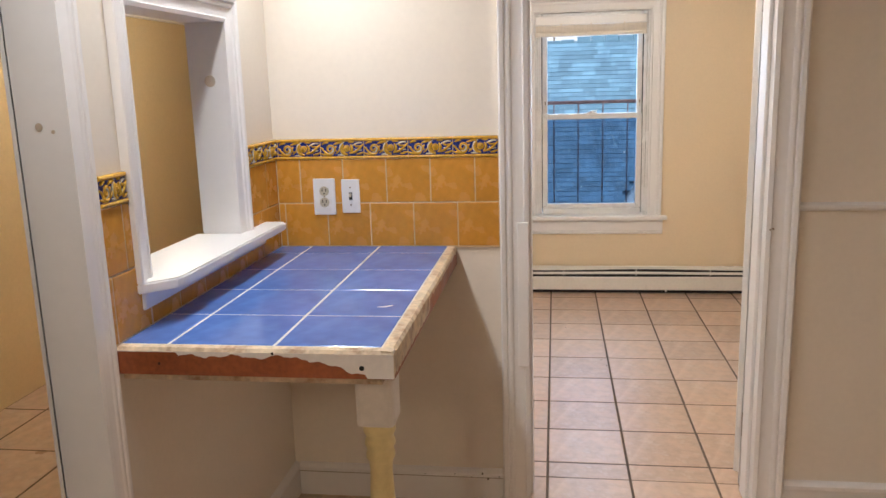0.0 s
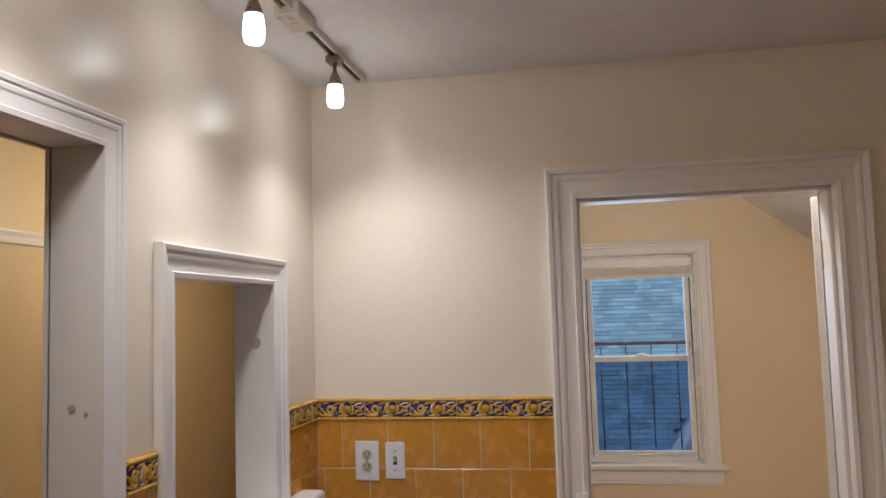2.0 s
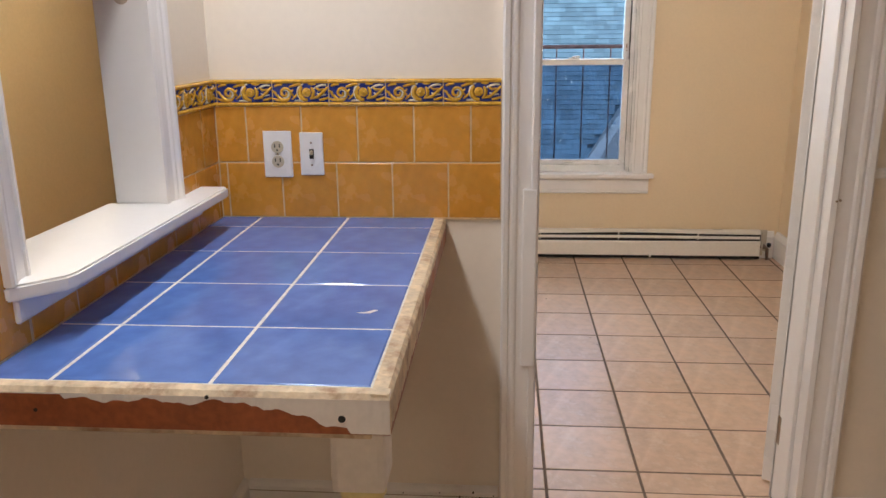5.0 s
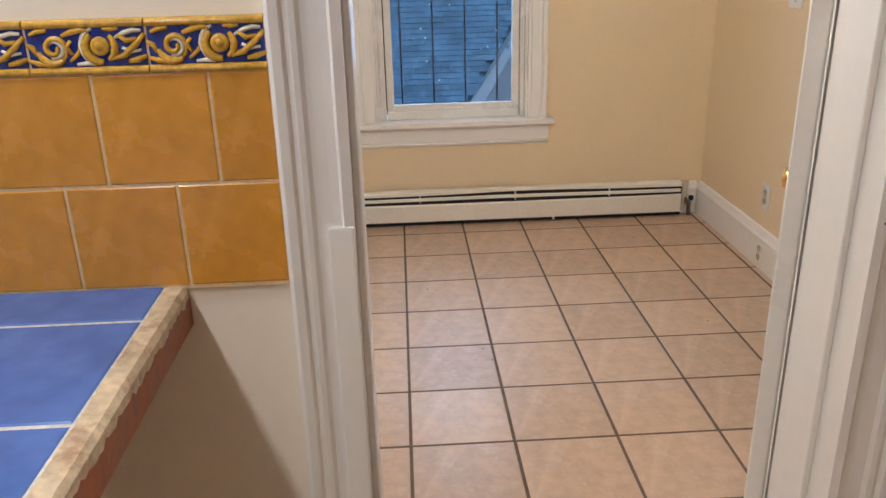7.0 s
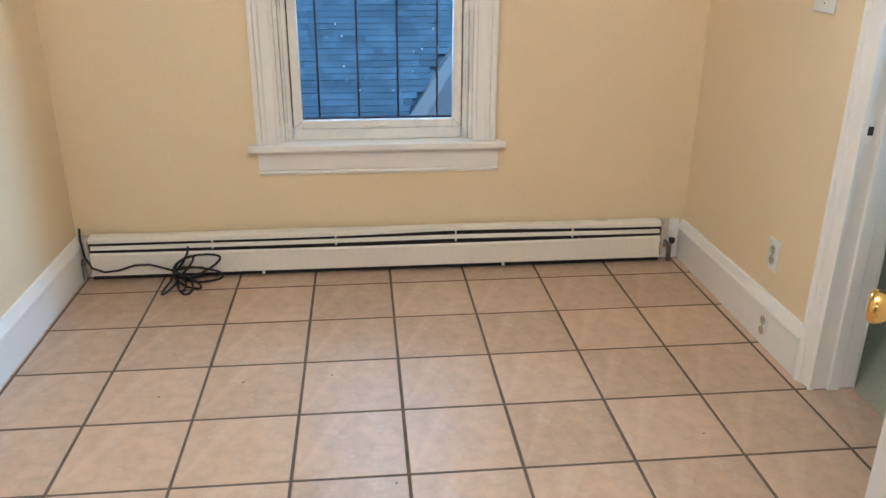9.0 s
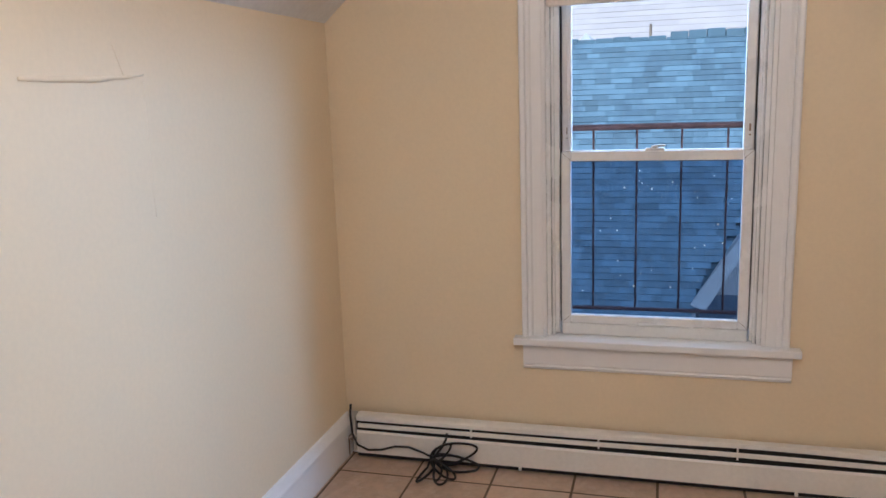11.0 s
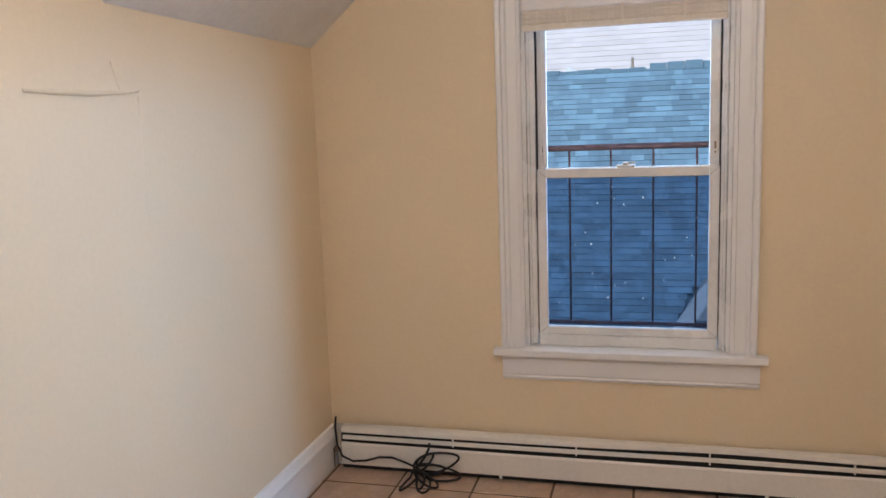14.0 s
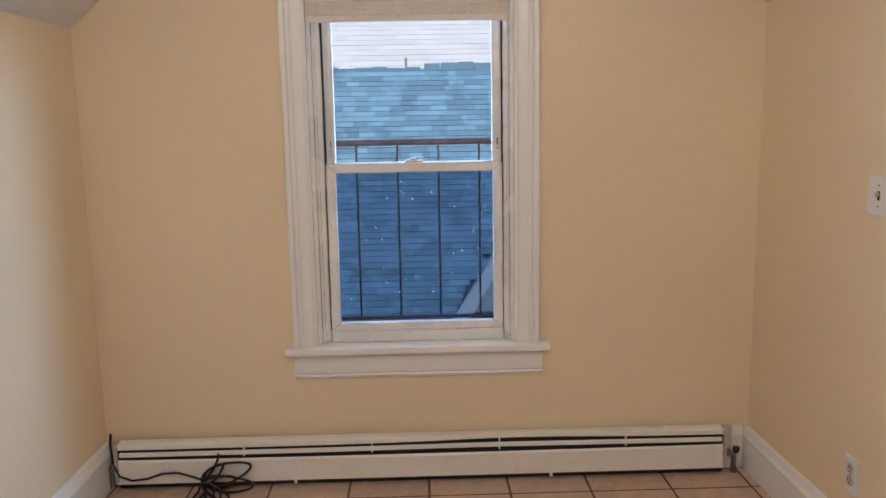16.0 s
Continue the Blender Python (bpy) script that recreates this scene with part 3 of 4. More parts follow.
# vinyl jamb liner, a gap's width off the sashes, with two beads at its room side
for x0, x1, q in ((WX0 + 0.004, -0.0655, 1), (0.6265, WX1 - 0.004, -1)):
    box(bm, x0, x1, RY1 + 0.030, RY1 + 0.11, 0.56, WZ1 - 0.004, 0.003)
    e = x0 if q > 0 else x1
    for o, w, d in ((0.0, 0.016, 0.004), (0.018, 0.010, 0.016)):
        u = sorted((e + q * o, e + q * (o + w)))
        box(bm, u[0], u[1], RY1 + d, RY1 + 0.0305, 0.5535, WZ1 - 0.0045, 0.003, segments=2)
box(bm, -0.0595, 0.6215, RY1 + 0.031, RY1 + 0.11, WZ1 - 0.05, WZ1 - 0.004, 0.003)
box(bm, -0.0595, 0.6215, RY1 + 0.034, RY1 + 0.12, 0.5535, 0.599, 0.003)
part("window_frame", bm, M_VINYL, win)
# near-black strips that put shade into the gaps round the sashes
bm = bmesh.new()
for x0, x1 in ((-0.0652, -0.0602), (0.6222, 0.6262)):
    box(bm, x0, x1, RY1 + 0.058, RY1 + 0.108, 0.60, 1.895)
box(bm, -0.055, 0.617, RY1 + 0.045, RY1 + 0.06, 0.5985, 0.6005)
part("gap_shade", bm, M_DARK, win, "dark strips for the shade in the gaps beside the sashes")
bm = bmesh.new()
box(bm, -0.238, 0.798, RY1 - 0.055, RY1 + 0.0, 0.525, 0.553, 0.006, segments=3)
box(bm, WX0 - 0.008, WX1 + 0.008, RY1 + 0.0005, RY1 + 0.199, 0.525, 0.553, 0.002)
part("window_sill", bm, M_TRIM, win)
bm = bmesh.new()
run(bm, "y", RY1, -1, -0.205, 0.772, [(0.418, 0), (0.420, 0.008), (0.432, 0.016), (0.438, 0.012), (0.445, 0.018), (0.51, 0.018), (0.516, 0.026), (0.525, 0.028), (0.525, 0)])
part("apron", bm, M_TRIM, win)


def sash(name, x0, x1, z0, z1, y0, y1, stile, top, bottom):
    bm = bmesh.new()
    for a, b, c, d in ((x0, x0 + stile, z0, z1), (x1 - stile, x1, z0, z1), (x0 + stile, x1 - stile, z0, z0 + bottom), (x0 + stile, x1 - stile, z1 - top, z1)):
        box(bm, a, b, y0, y1, c, d, 0.003)
    ob = part(name, bm, M_VINYL, win, "white vinyl sash")
    g = part("pane", one_box(x0 + stile - 0.004, x1 - stile + 0.004, (y0 + y1) / 2 - 0.003, (y0 + y1) / 2 + 0.003, z0 + bottom - 0.004, z1 - top + 0.004), M_GLASS, ob, "clear slightly dirty glass")
    g.visible_shadow = False
    return ob


low = sash("lower_sash", -0.06, 0.622, 0.60, 1.262, RY1 + 0.035, RY1 + 0.065, 0.036, 0.036, 0.032)
upp = sash("upper_sash", -0.06, 0.622, 1.23, 1.90, RY1 + 0.070, RY1 + 0.100, 0.036, 0.036, 0.034)
scr = part("insect_screen", one_box(-0.06, 0.622, RY1 + 0.1125, RY1 + 0.1135, 0.60, 1.245), M_SCREEN, win, "fine dark insect screen over the lower half")
scr.visible_shadow = False
bm = bmesh.new()
box(bm, 0.245, 0.315, RY1 + 0.037, RY1 + 0.062, 1.262, 1.272, 0.003)
lathe(bm, 0.28, RY1 + 0.05, [(1.270, 0.013), (1.278, 0.013), (1.281, 0.010)], 14)
box(bm, 0.275, 0.318, RY1 + 0.044, RY1 + 0.056, 1.276, 1.283, 0.002)
part("sash_lock", bm, M_VINYL, low, "white cam lock")
bm = bmesh.new()
for x, z, qx, qz in ((-0.06, 1.262, 1, -1), (0.622, 1.262, -1, -1), (-0.06, 0.60, 1, 1), (0.622, 0.60, -1, 1)):
    tube(bm, [(x + qx * 0.003, RY1 + 0.0352, z + qz * 0.003), (x + qx * 0.034, RY1 + 0.0352, z + qz * 0.031)], 0.0008, 4)
part("mitre_joint", bm, M_NICKEL, low, "fine dark mitre joints")
bm = bmesh.new()
for x in (-0.043, 0.603):
    box(bm, x, x + 0.007, RY1 + 0.0675, RY1 + 0.071, 1.325, 1.352, 0.001)
    lathe(bm, x + 0.0035, 1.312, [(RY1 + 0.067, 0.0035), (RY1 + 0.071, 0.0035)], 8, "y")
part("sash_stop", bm, M_NICKEL, upp, "small dark night latches")
for x in (-0.045, 0.585):
    part("tilt_latch", one_box(x, x + 0.022, RY1 + 0.038, RY1 + 0.06, 1.262, 1.270, 0.002), M_VINYL, low)
part("lift_rail", one_box(0.23, 0.33, RY1 + 0.022, RY1 + 0.035, 0.602, 0.614, 0.003), M_VINYL, low)

blind = thing("window_blind", (0.27, RY1, 1.79), "cream slatted blind drawn up to the top of the window", "blind")
part("headrail", one_box(WX0 + 0.01, WX1 - 0.03, RY1 - 0.012, RY1 + 0.022, 1.860, 1.918, 0.004), M_TRIM, blind)
slat = finish("slat", one_box(WX0 + 0.012, WX1 - 0.032, RY1 - 0.014, RY1 + 0.016, 0, 0.0040, 0.001), M_BLIND)
for i in range(11):
    piece("slat", slat, blind, Matrix.Translation((0.0, 0.0015 * math.sin(i * 2.1), 1.8125 + i * 0.0042 + 0.0006 * math.sin(i * 1.7))))
part("bottom_rail", one_box(WX0 + 0.010, WX1 - 0.030, RY1 - 0.015, RY1 + 0.017, 1.786, 1.812, 0.004), M_BLIND, blind)
for x in (0.07, 0.27, 0.49):
    part("ladder_tape", one_box(x - 0.005, x + 0.005, RY1 - 0.0175, RY1 - 0.0155, 1.79, 1.868), M_BLIND, blind)
bm = bmesh.new()
tube(bm, [(-0.035, RY1 - 0.01, 1.91), (-0.033, RY1 + 0.012, 1.6), (-0.031, RY1 + 0.018, 1.285)], 0.0028, 6)
part("wand", bm, M_VINYL, blind, "thin clear tilt wand")

# ---------------------------------------------------------------- doors
hx, hy, ang = 0.703, 2.646, radians(58.0)
door = thing("door_1", (hx, hy, 0), "flat white painted door standing wide open with brass knobs", "door", kind="structure")
dm = Matrix.Translation((hx, hy, 0)) @ Matrix.Rotation(ang, 4, "Z")
bm = bmesh.new()
DW, DH, DT = 0.70, 1.938, 0.036
box(bm, 0, DW, -DT, 0, 0.012, DH, 0.003)
bm.transform(dm)
part("slab", bm, M_DOOR, door, "white painted slab with scuffed edge")
for z0, z1, o in ((0.36, 0.47, 0.006), (0.55, 0.60, 0.012), (0.70, 0.76, 0.004), (1.05, 1.12, 0.008)):
    bm = bmesh.new()
    box(bm, o, o + 0.010, 0.0, 0.0006, z0, z1)
    bm.transform(dm)
    part("scuff", bm, M_WHITEP, door, "bright chipped paint scuff")
for s in (1, -1):
    bm = bmesh.new()
    y0 = 0.0 if s > 0 else -DT
    lathe(bm, DW - 0.062, 0.82, [(y0, 0.031), (y0 + s * 0.004, 0.031), (y0 + s * 0.010, 0.022), (y0 + s * 0.014, 0.012), (y0 + s * 0.030, 0.011), (y0 + s * 0.036, 0.019),
                                 (y0 + s * 0.046, 0.026), (y0 + s * 0.058, 0.0275), (y0 + s * 0.064, 0.024), (y0 + s * 0.066, 0.012)], 24, "y")
    bm.transform(dm)
    part("knob", bm, M_BRASS, door, "polished brass knob")
part("latch_plate", (lambda b: (b.transform(dm), b)[1])(one_box(DW - 0.001, DW + 0.002, -0.03, -0.006, 0.79, 0.85, 0.0006)), M_BRASS, door)
for z in (0.195, 1.695):
    bm = bmesh.new()
    box(bm, -0.0025, 0.0, -0.034, -0.008, z, z + 0.09, 0.0008)
    for k in range(3):
        lathe(bm, -0.021 + 0.008 * (k % 2 * 2 - 1), z + 0.015 + 0.03 * k, [(-0.0038, 0.004), (-0.0022, 0.004)], 8, "x")
    bm.transform(dm)
    leaf = part("hinge", bm, M_TRIM, door, "painted-over butt hinge")
    bm = bmesh.new()
    for k in range(5):
        lathe(bm, -0.006, -0.042, [(z + 0.018 * k + 0.0008, 0.0062), (z + 0.018 * k + 0.0172, 0.0062)], 10)
    bm.transform(dm)
    box(bm, DX1 - 0.003, DX1 - 0.0004, YB - 0.055, YB + 0.004, z, z + 0.09, 0.0008)
    part("knuckle", bm, M_NICKEL, leaf, "worn dark hinge knuckle and jamb leaf")

# ---------------------------------------------------------------- counter
ctr = thing("tiled_counter", (-0.62, 1.83, 0), "blue tiled peninsula counter with worn wooden edging", "counter")
CX1, CY0, CZ = -0.305, 1.272, 0.946
bm = bmesh.new()
box(bm, XL + 0.001, CX1 - 0.028, CY0 + 0.022, YW - 0.001, CZ - 0.05, CZ - 0.0002)
part("substrate", bm, M_WGROUT, ctr, "white grout bed")


def worn_edge(along, a0, a1, o0, o1):
    """An edging board with an uneven paint line: bare wood below, chipped paint and worn rounded top."""
    n = 110
    bm = bmesh.new()
    rnd = random.Random(7 if along == "x" else 9)
    prev = None
    for i in range(n + 1):
        a = a0 + (a1 - a0) * i / n
        f = i / n
        if along == "x":
            rough = 0.5 + 0.3 * math.sin(f * 37 + 1.1) + 0.2 * math.sin(f * 83) + 0.25 * (rnd.random() - 0.5)
            line = 0.010 if f < 0.235 else 0.012 + 0.011 * max(0.0, rough)
            if f > 0.9:
                line = 0.064
            elif f > 0.70:
                line = 0.017 + 0.15 * (f - 0.70) + 0.010 * max(0.0, rough)
        else:
            line = 0.050 + 0.008 * rnd.random() if f < 0.45 else 0.016 + 0.010 * rnd.random()
        j = 0.0012 * (rnd.random() - 0.5)
        face = [(o1, CZ - 0.062), (o0, CZ - 0.062), (o0, CZ - max(0.010, min(0.061, line))), (o0 + j, CZ - 0.008), (o0 + (0.006 if o1 > o0 else -0.006), CZ - 0.0005 + j), (o1, CZ + 0.001 + j)]
        ring = [bm.verts.new((a, o, z) if along == "x" else (o, a, z)) for o, z in face]
        if prev:
            for k, mt in enumerate((1, 1, 2, 0, 0, 1)):
                k2 = (k + 1) % 6
                bm.faces.new((prev[k], prev[k2], ring[k2], ring[k])).material_index = mt
        else:
            bm.faces.new(ring).material_index = 1 if along == "x" else 2
        prev = ring
    bm.faces.new(prev).material_index = 2
    return bm


part("front_edging", worn_edge("x", XL + 0.003, CX1 - 0.001, CY0, CY0 + 0.022), [M_WORN, M_BARE, M_WHITEP], ctr, "bare red-brown board with chipped white paint")
part("side_edging", worn_edge("y", CY0 + 0.003, YW - 0.001, CX1, CX1 - 0.028), [M_WORN, M_BARE, M_WORN], ctr, "worn cream painted board")
for x, z, rad in ((-0.375, 0.908, 0.0055), (-0.57, 0.937, 0.003), (-0.83, 0.91, 0.003)):
    bm = bmesh.new()
    lathe(bm, x, z, [(CY0 - 0.0012, rad), (CY0 + 0.002, rad)], 10, "y")
    part("screw_hole", bm, M_DARK, ctr)
bm = bmesh.new()
box(bm, XL + 0.001, CX1 - 0.034, CY0 + 0.03, YW - 0.001, CZ - 0.085, CZ - 0.051)
part("underside", bm, M_WORN, ctr)
# turned leg under the free corner
bm = bmesh.new()
LX, LY = -0.372, 1.395
box(bm, LX - 0.044, LX + 0.044, LY - 0.044, LY + 0.044, 0.735, CZ - 0.051, 0.012, segments=2)
leg = part("leg", bm, M_WHITEP, ctr, "white square leg block")
bm = bmesh.new()
lathe(bm, LX, LY, [(0.74, 0.028), (0.728, 0.036), (0.715, 0.038), (0.70, 0.03), (0.694, 0.034), (0.682, 0.036), (0.672, 0.030), (0.662, 0.033), (0.65, 0.034), (0.64, 0.028), (0.615, 0.026),
                   (0.55, 0.029), (0.42, 0.037), (0.32, 0.040), (0.24, 0.036), (0.20, 0.028), (0.185, 0.034), (0.165, 0.036), (0.15, 0.028), (0.12, 0.026), (0.06, 0.034), (0.02, 0.03), (0.0, 0.026)], 24)
part("turned_shaft", bm, M_YLEG, leg, "cream-yellow turned shaft")

# ---------------------------------------------------------------- wall plates
def plate(name, m, w, h, label, kind):
    ob = thing(name, m.translation, label, "outlet" if kind == "outlet" else "switch")
    bm = bmesh.new()
    box(bm, -w / 2, w / 2, -0.006, 0, -h / 2, h / 2, 0.003, segments=2)
    bm.transform(m)
    part("cover_plate", bm, M_PLATE, ob)
    if kind == "outlet":
        for s in (1, -1):
            bm = bmesh.new()
            lathe(bm, 0, s * 0.0195, [(-0.0085, 0.0165), (-0.0055, 0.0168)], 20, "y")
            bm.transform(m)
            f = part("socket", bm, M_IVORY, ob, "ivory socket face")
            bm = bmesh.new()
            for x in (-0.0065, 0.0065):
                box(bm, x - 0.0014, x + 0.0014, -0.0092, -0.0083, s * 0.0195 - 0.001, s * 0.0195 + 0.009)
            lathe(bm, 0, s * 0.0195 - 0.008, [(-0.0092, 0.0028), (-0.0083, 0.0028)], 8, "y")
            bm.transform(m)
            part("slot", bm, M_DARK, f)
    elif kind == "switch":
        bm = bmesh.new()
        box(bm, -0.006, 0.006, -0.0068, -0.0058, -0.013, 0.013)
        bm.transform(m)
        part("toggle_slot", bm, M_DARK, ob)
        bm = bmesh.new()
        box(bm, -0.004, 0.004, -0.017, -0.006, -0.002, 0.010, 0.002)
        bm.transform(m)
        part("toggle", bm, M_IVORY, ob, "ivory toggle")
    for z in ((0,) if kind == "outlet" else (0.030, -0.030)):
        bm = bmesh.new()
        lathe(bm, 0, z, [(-0.0075, 0.003), (-0.006, 0.003)], 8, "y")
        bm.transform(m)
        part("screw", bm, M_NICKEL, ob)
    return ob


plate("wall_outlet", pose(-0.759, YW - 0.008, 1.123), 0.078, 0.126, "white duplex outlet on the ochre tiles", "outlet")
plate("light_switch", pose(-0.666, YW - 0.008, 1.124), 0.064, 0.116, "white toggle switch on the ochre tiles", "switch")
plate("wall_outlet", pose(RX1, 4.60, 0.32, 0, 0, -90), 0.07, 0.114, "white outlet on the cream wall", "outlet")
plate("light_switch", pose(RX1, 4.55, 1.185, 0, 0, -90), 0.115, 0.114, "white double switch plate on the cream wall", "switch")
jack = plate("phone_jack", pose(RX1 - 0.022, 4.55, 0.075, 0, 0, -90), 0.05, 0.06, "small white jack on the baseboard", "outlet")

# ---------------------------------------------------------------- baseboard heater with cable
def heater(place_y, x0, x1, label):
    ob = thing("baseboard_heater", ((x0 + x1) / 2, place_y, 0), label, "heater")
    y = place_y
    part("back_plate", one_box(x0 + 0.02, x1 - 0.02, y - 0.03, y - 0.022, 0.03, 0.18), M_HEAT, ob)
    def strip(profile, lift, inset=0.010):
        """A pressed strip along the heater: profile of (out, height), lifted along its length by lift(f)."""
        bm = bmesh.new()
        n, prev = 36, None
        for i in range(n + 1):
            x = x0 + inset + (x1 - x0 - 2 * inset) * i / n
            d = lift(i / n)
            ring = [bm.verts.new((x, y - q, z + d * w)) for q, z, w in profile]
            if prev:
                for k in range(len(ring)):
                    bm.faces.new((prev[k], prev[(k + 1) % len(ring)], ring[(k + 1) % len(ring)], ring[k]))
            else:
                bm.faces.new(ring)
            prev = ring
        bm.faces.new(prev)
        return bm

    part("top_cover", strip([(0.022, 0.192, 0), (0.056, 0.192, 0.5), (0.068, 0.186, 1), (0.070, 0.170, 1), (0.067, 0.170, 1), (0.065, 0.183, 1), (0.054, 0.188, 0.5), (0.022, 0.188, 0)],
                            lambda f: 0.011 * math.exp(-((f - 0.66) / 0.17) ** 2) - 0.002, 0.012), M_HEAT, ob, "white top cover bent up along its middle")
    part("front_panel", strip([(0.069, 0.027, 0), (0.072, 0.027, 0), (0.073, 0.118, 1), (0.068, 0.127, 1), (0.065, 0.125, 1), (0.070, 0.117, 1)],
                              lambda f: -0.005 * math.sin(math.pi * f) ** 0.7, 0.012), M_HEAT, ob, "white front panel")
    part("damper", strip([(0.063, 0.140, 1), (0.067, 0.139, 1), (0.066, 0.151, 1), (0.060, 0.156, 1), (0.058, 0.154, 1), (0.063, 0.149, 1)],
                         lambda f: 0.004 * math.exp(-((f - 0.62) / 0.2) ** 2) - 0.002, 0.016), M_HEAT, ob, "thin white damper blade")
    for q in (0.29, 0.71):
        x = x0 + q * (x1 - x0)
        part("panel_clip", one_box(x - 0.006, x + 0.006, y - 0.0745, y - 0.066, 0.012, 0.026, 0.001), M_HEAT, ob, "small white clip under the panel")
    # plain block for the fins; its dark colour also shades slot and floor gap
    part("fin_shade_block", one_box(x0 + 0.006, x1 - 0.006, y - 0.052, y - 0.031, 0.004, 0.172), M_FIN, ob, "dark block for the fins and the shade in slot and floor gap")
    for i in range(4):
        x = x0 + 0.5 + i * (x1 - x0 - 0.9) / 3
        part("bracket", one_box(x - 0.003, x + 0.003, y - 0.062, y - 0.052, 0.128, 0.172), M_HEAT, ob)
    for x, q in ((x0, -1), (x1, 1)):
        bm = bmesh.new()
        tube(bm, [(x - q * 0.03, y - 0.05, 0.085), (x + q * 0.025, y - 0.05, 0.085), (x + q * 0.04, y - 0.05, 0.07), (x + q * 0.042, y - 0.05, -0.002)], 0.011, 10)
        lathe(bm, y - 0.05, 0.085, [(x + q * 0.008, 0.015), (x + q * 0.024, 0.015)], 10, "x")
        part("pipe", bm, M_COPPER, ob, "dull copper pipe end")
    for x, q in ((x0 + 0.004, -1), (x1 - 0.004, 1)):
        bm = bmesh.new()
        box(bm, min(x, x + q * 0.012), max(x, x + q * 0.012), y - 0.062, y - 0.024, 0.03, 0.178, 0.002)
        box(bm, min(x, x + q * 0.045), max(x, x + q * 0.045), y - 0.0235, y - 0.0205, 0.05, 0.19, 0.001)
        part("end_bracket", bm, M_TRACK, ob, "dull worn end bracket")
    bm = bmesh.new()
    lathe(bm, x1 + 0.045, y - 0.062, [(0.085, 0.008), (0.095, 0.014), (0.11, 0.014), (0.113, 0.006)], 10)
    part("bleed_valve", bm, M_BLACK, ob, "small black valve")
    return ob


heater(RY1, -0.915, 1.50, "long white baseboard heater with a dark slot")
heater(RY1, 1.85, 3.6, "white baseboard heater along the side room wall")

cable = thing("coiled_cable", (-0.62, 5.24, 0), "black cable coiled in a tangle against the heater", "cable")
bm = bmesh.new()
hy2 = RY1 - 0.078
tube(bm, [(-0.948, RY1 - 0.012, 0.215), (-0.945, RY1 - 0.03, 0.17), (-0.93, RY1 - 0.055, 0.11), (-0.90, hy2, 0.065), (-0.85, hy2 - 0.006, 0.048), (-0.79, hy2 - 0.008, 0.055),
          (-0.73, hy2 - 0.008, 0.075), (-0.67, hy2 - 0.01, 0.078), (-0.61, hy2 - 0.012, 0.06), (-0.56, hy2 - 0.02, 0.045)], 0.0045, 8)
part("lead", bm, M_BLACK, cable)
LOOPS = ((0.30, 0.19, 0.040), (-0.12, 0.19, 0.034), (0.05, 0.12, 0.020), (-0.95, 0.125, 0.024), (-1.12, 0.10, 0.014), (-1.85, 0.105, 0.014), (0.75, 0.11, 0.022), (-0.55, 0.13, 0.020))
for k, (a0, ln, wd) in enumerate(LOOPS):
    bm = bmesh.new()
    pts = []
    for i in range(25):
        w = 2 * math.pi * i / 24
        u, v = ln * 0.5 * (1 - math.cos(w)), wd * math.sin(w) * (1.0 + 0.3 * math.cos(w + k))
        px = u * math.cos(a0) - v * math.sin(a0)
        pz = u * math.sin(a0) + v * math.cos(a0)
        # the lower part lies on the floor, the rest leans against the heater
        z, y = 0.045 + pz, hy2 - 0.012 - 0.005 * k
        if z < 0.006:
            y -= (0.006 - z) * 2.0
            z = 0.006 + 0.002 * (k % 3)
        pts.append((-0.565 + px, y, z))
    tube(bm, pts, 0.0047, 7)
    part("loop", bm, M_BLACK, cable)
bm = bmesh.new()
tube(bm, [(-0.56, hy2 - 0.02, 0.05), (-0.53, hy2 - 0.014, 0.09), (-0.512, hy2 - 0.009, 0.125), (-0.508, hy2 - 0.006, 0.15)], 0.0052, 7)
part("plug_end", bm, M_BLACK, cable)

# ---------------------------------------------------------------- track lighting and ceiling fixture
TX = -0.735
track = thing("track_lighting", (TX, 1.5, KC), "almond ceiling track with small bronze spot heads", "track light")
bm = bmesh.new()
box(bm, TX - 0.018, TX - 0.008, 0.5, 2.30, KC - 0.02, KC, 0.001)
box(bm, TX + 0.008, TX + 0.018, 0.5, 2.30, KC - 0.02, KC, 0.001)
box(bm, TX - 0.008, TX + 0.008, 0.5, 2.30, KC - 0.006, KC)
part("rail", bm, M_TRACK, track)
part("groove", one_box(TX - 0.0075, TX + 0.0075, 0.505, 2.298, KC - 0.012, KC - 0.0065), M_DARK, track, "dark slot of the rail")
part("feed_box", one_box(TX - 0.033, TX + 0.033, 1.65, 1.78, KC - 0.034, KC - 0.0, 0.004), M_TRACK, track, "almond feed box")
for lx, ly in LAMP_SPOTS:
    bm = bmesh.new()
    box(bm, lx - 0.021, lx + 0.021, ly - 0.024, ly + 0.024, KC - 0.042, KC - 0.021, 0.003)
    lathe(bm, lx, ly, [(KC - 0.042, 0.006), (2.298, 0.006)], 12)
    lathe(bm, lx, ly, [(2.302, 0.008), (2.294, 0.012), (2.278, 0.018), (2.266, 0.0215), (2.264, 0.019)], 20)
    head = part("spot_head", bm, M_NICKEL, track, "small bronze spot head")
    bm = bmesh.new()
    lathe(bm, lx, ly, [(2.264, 0.021), (2.245, 0.0235), (2.225, 0.0245), (2.208, 0.023), (2.201, 0.020), (2.20, 0.014)], 20)
    part("glass_shade", bm, M_SHADE, head, "glowing frosted glass shade")
fix = thing("ceiling_fixture", (-0.1, 1.25, KC), "aged boxy fluorescent fixture on the kitchen ceiling", "ceiling light")
part("housing", one_box(-0.60, 0.62, 0.97, 1.48, KC - 0.05, KC, 0.006), M_TRACK, fix)
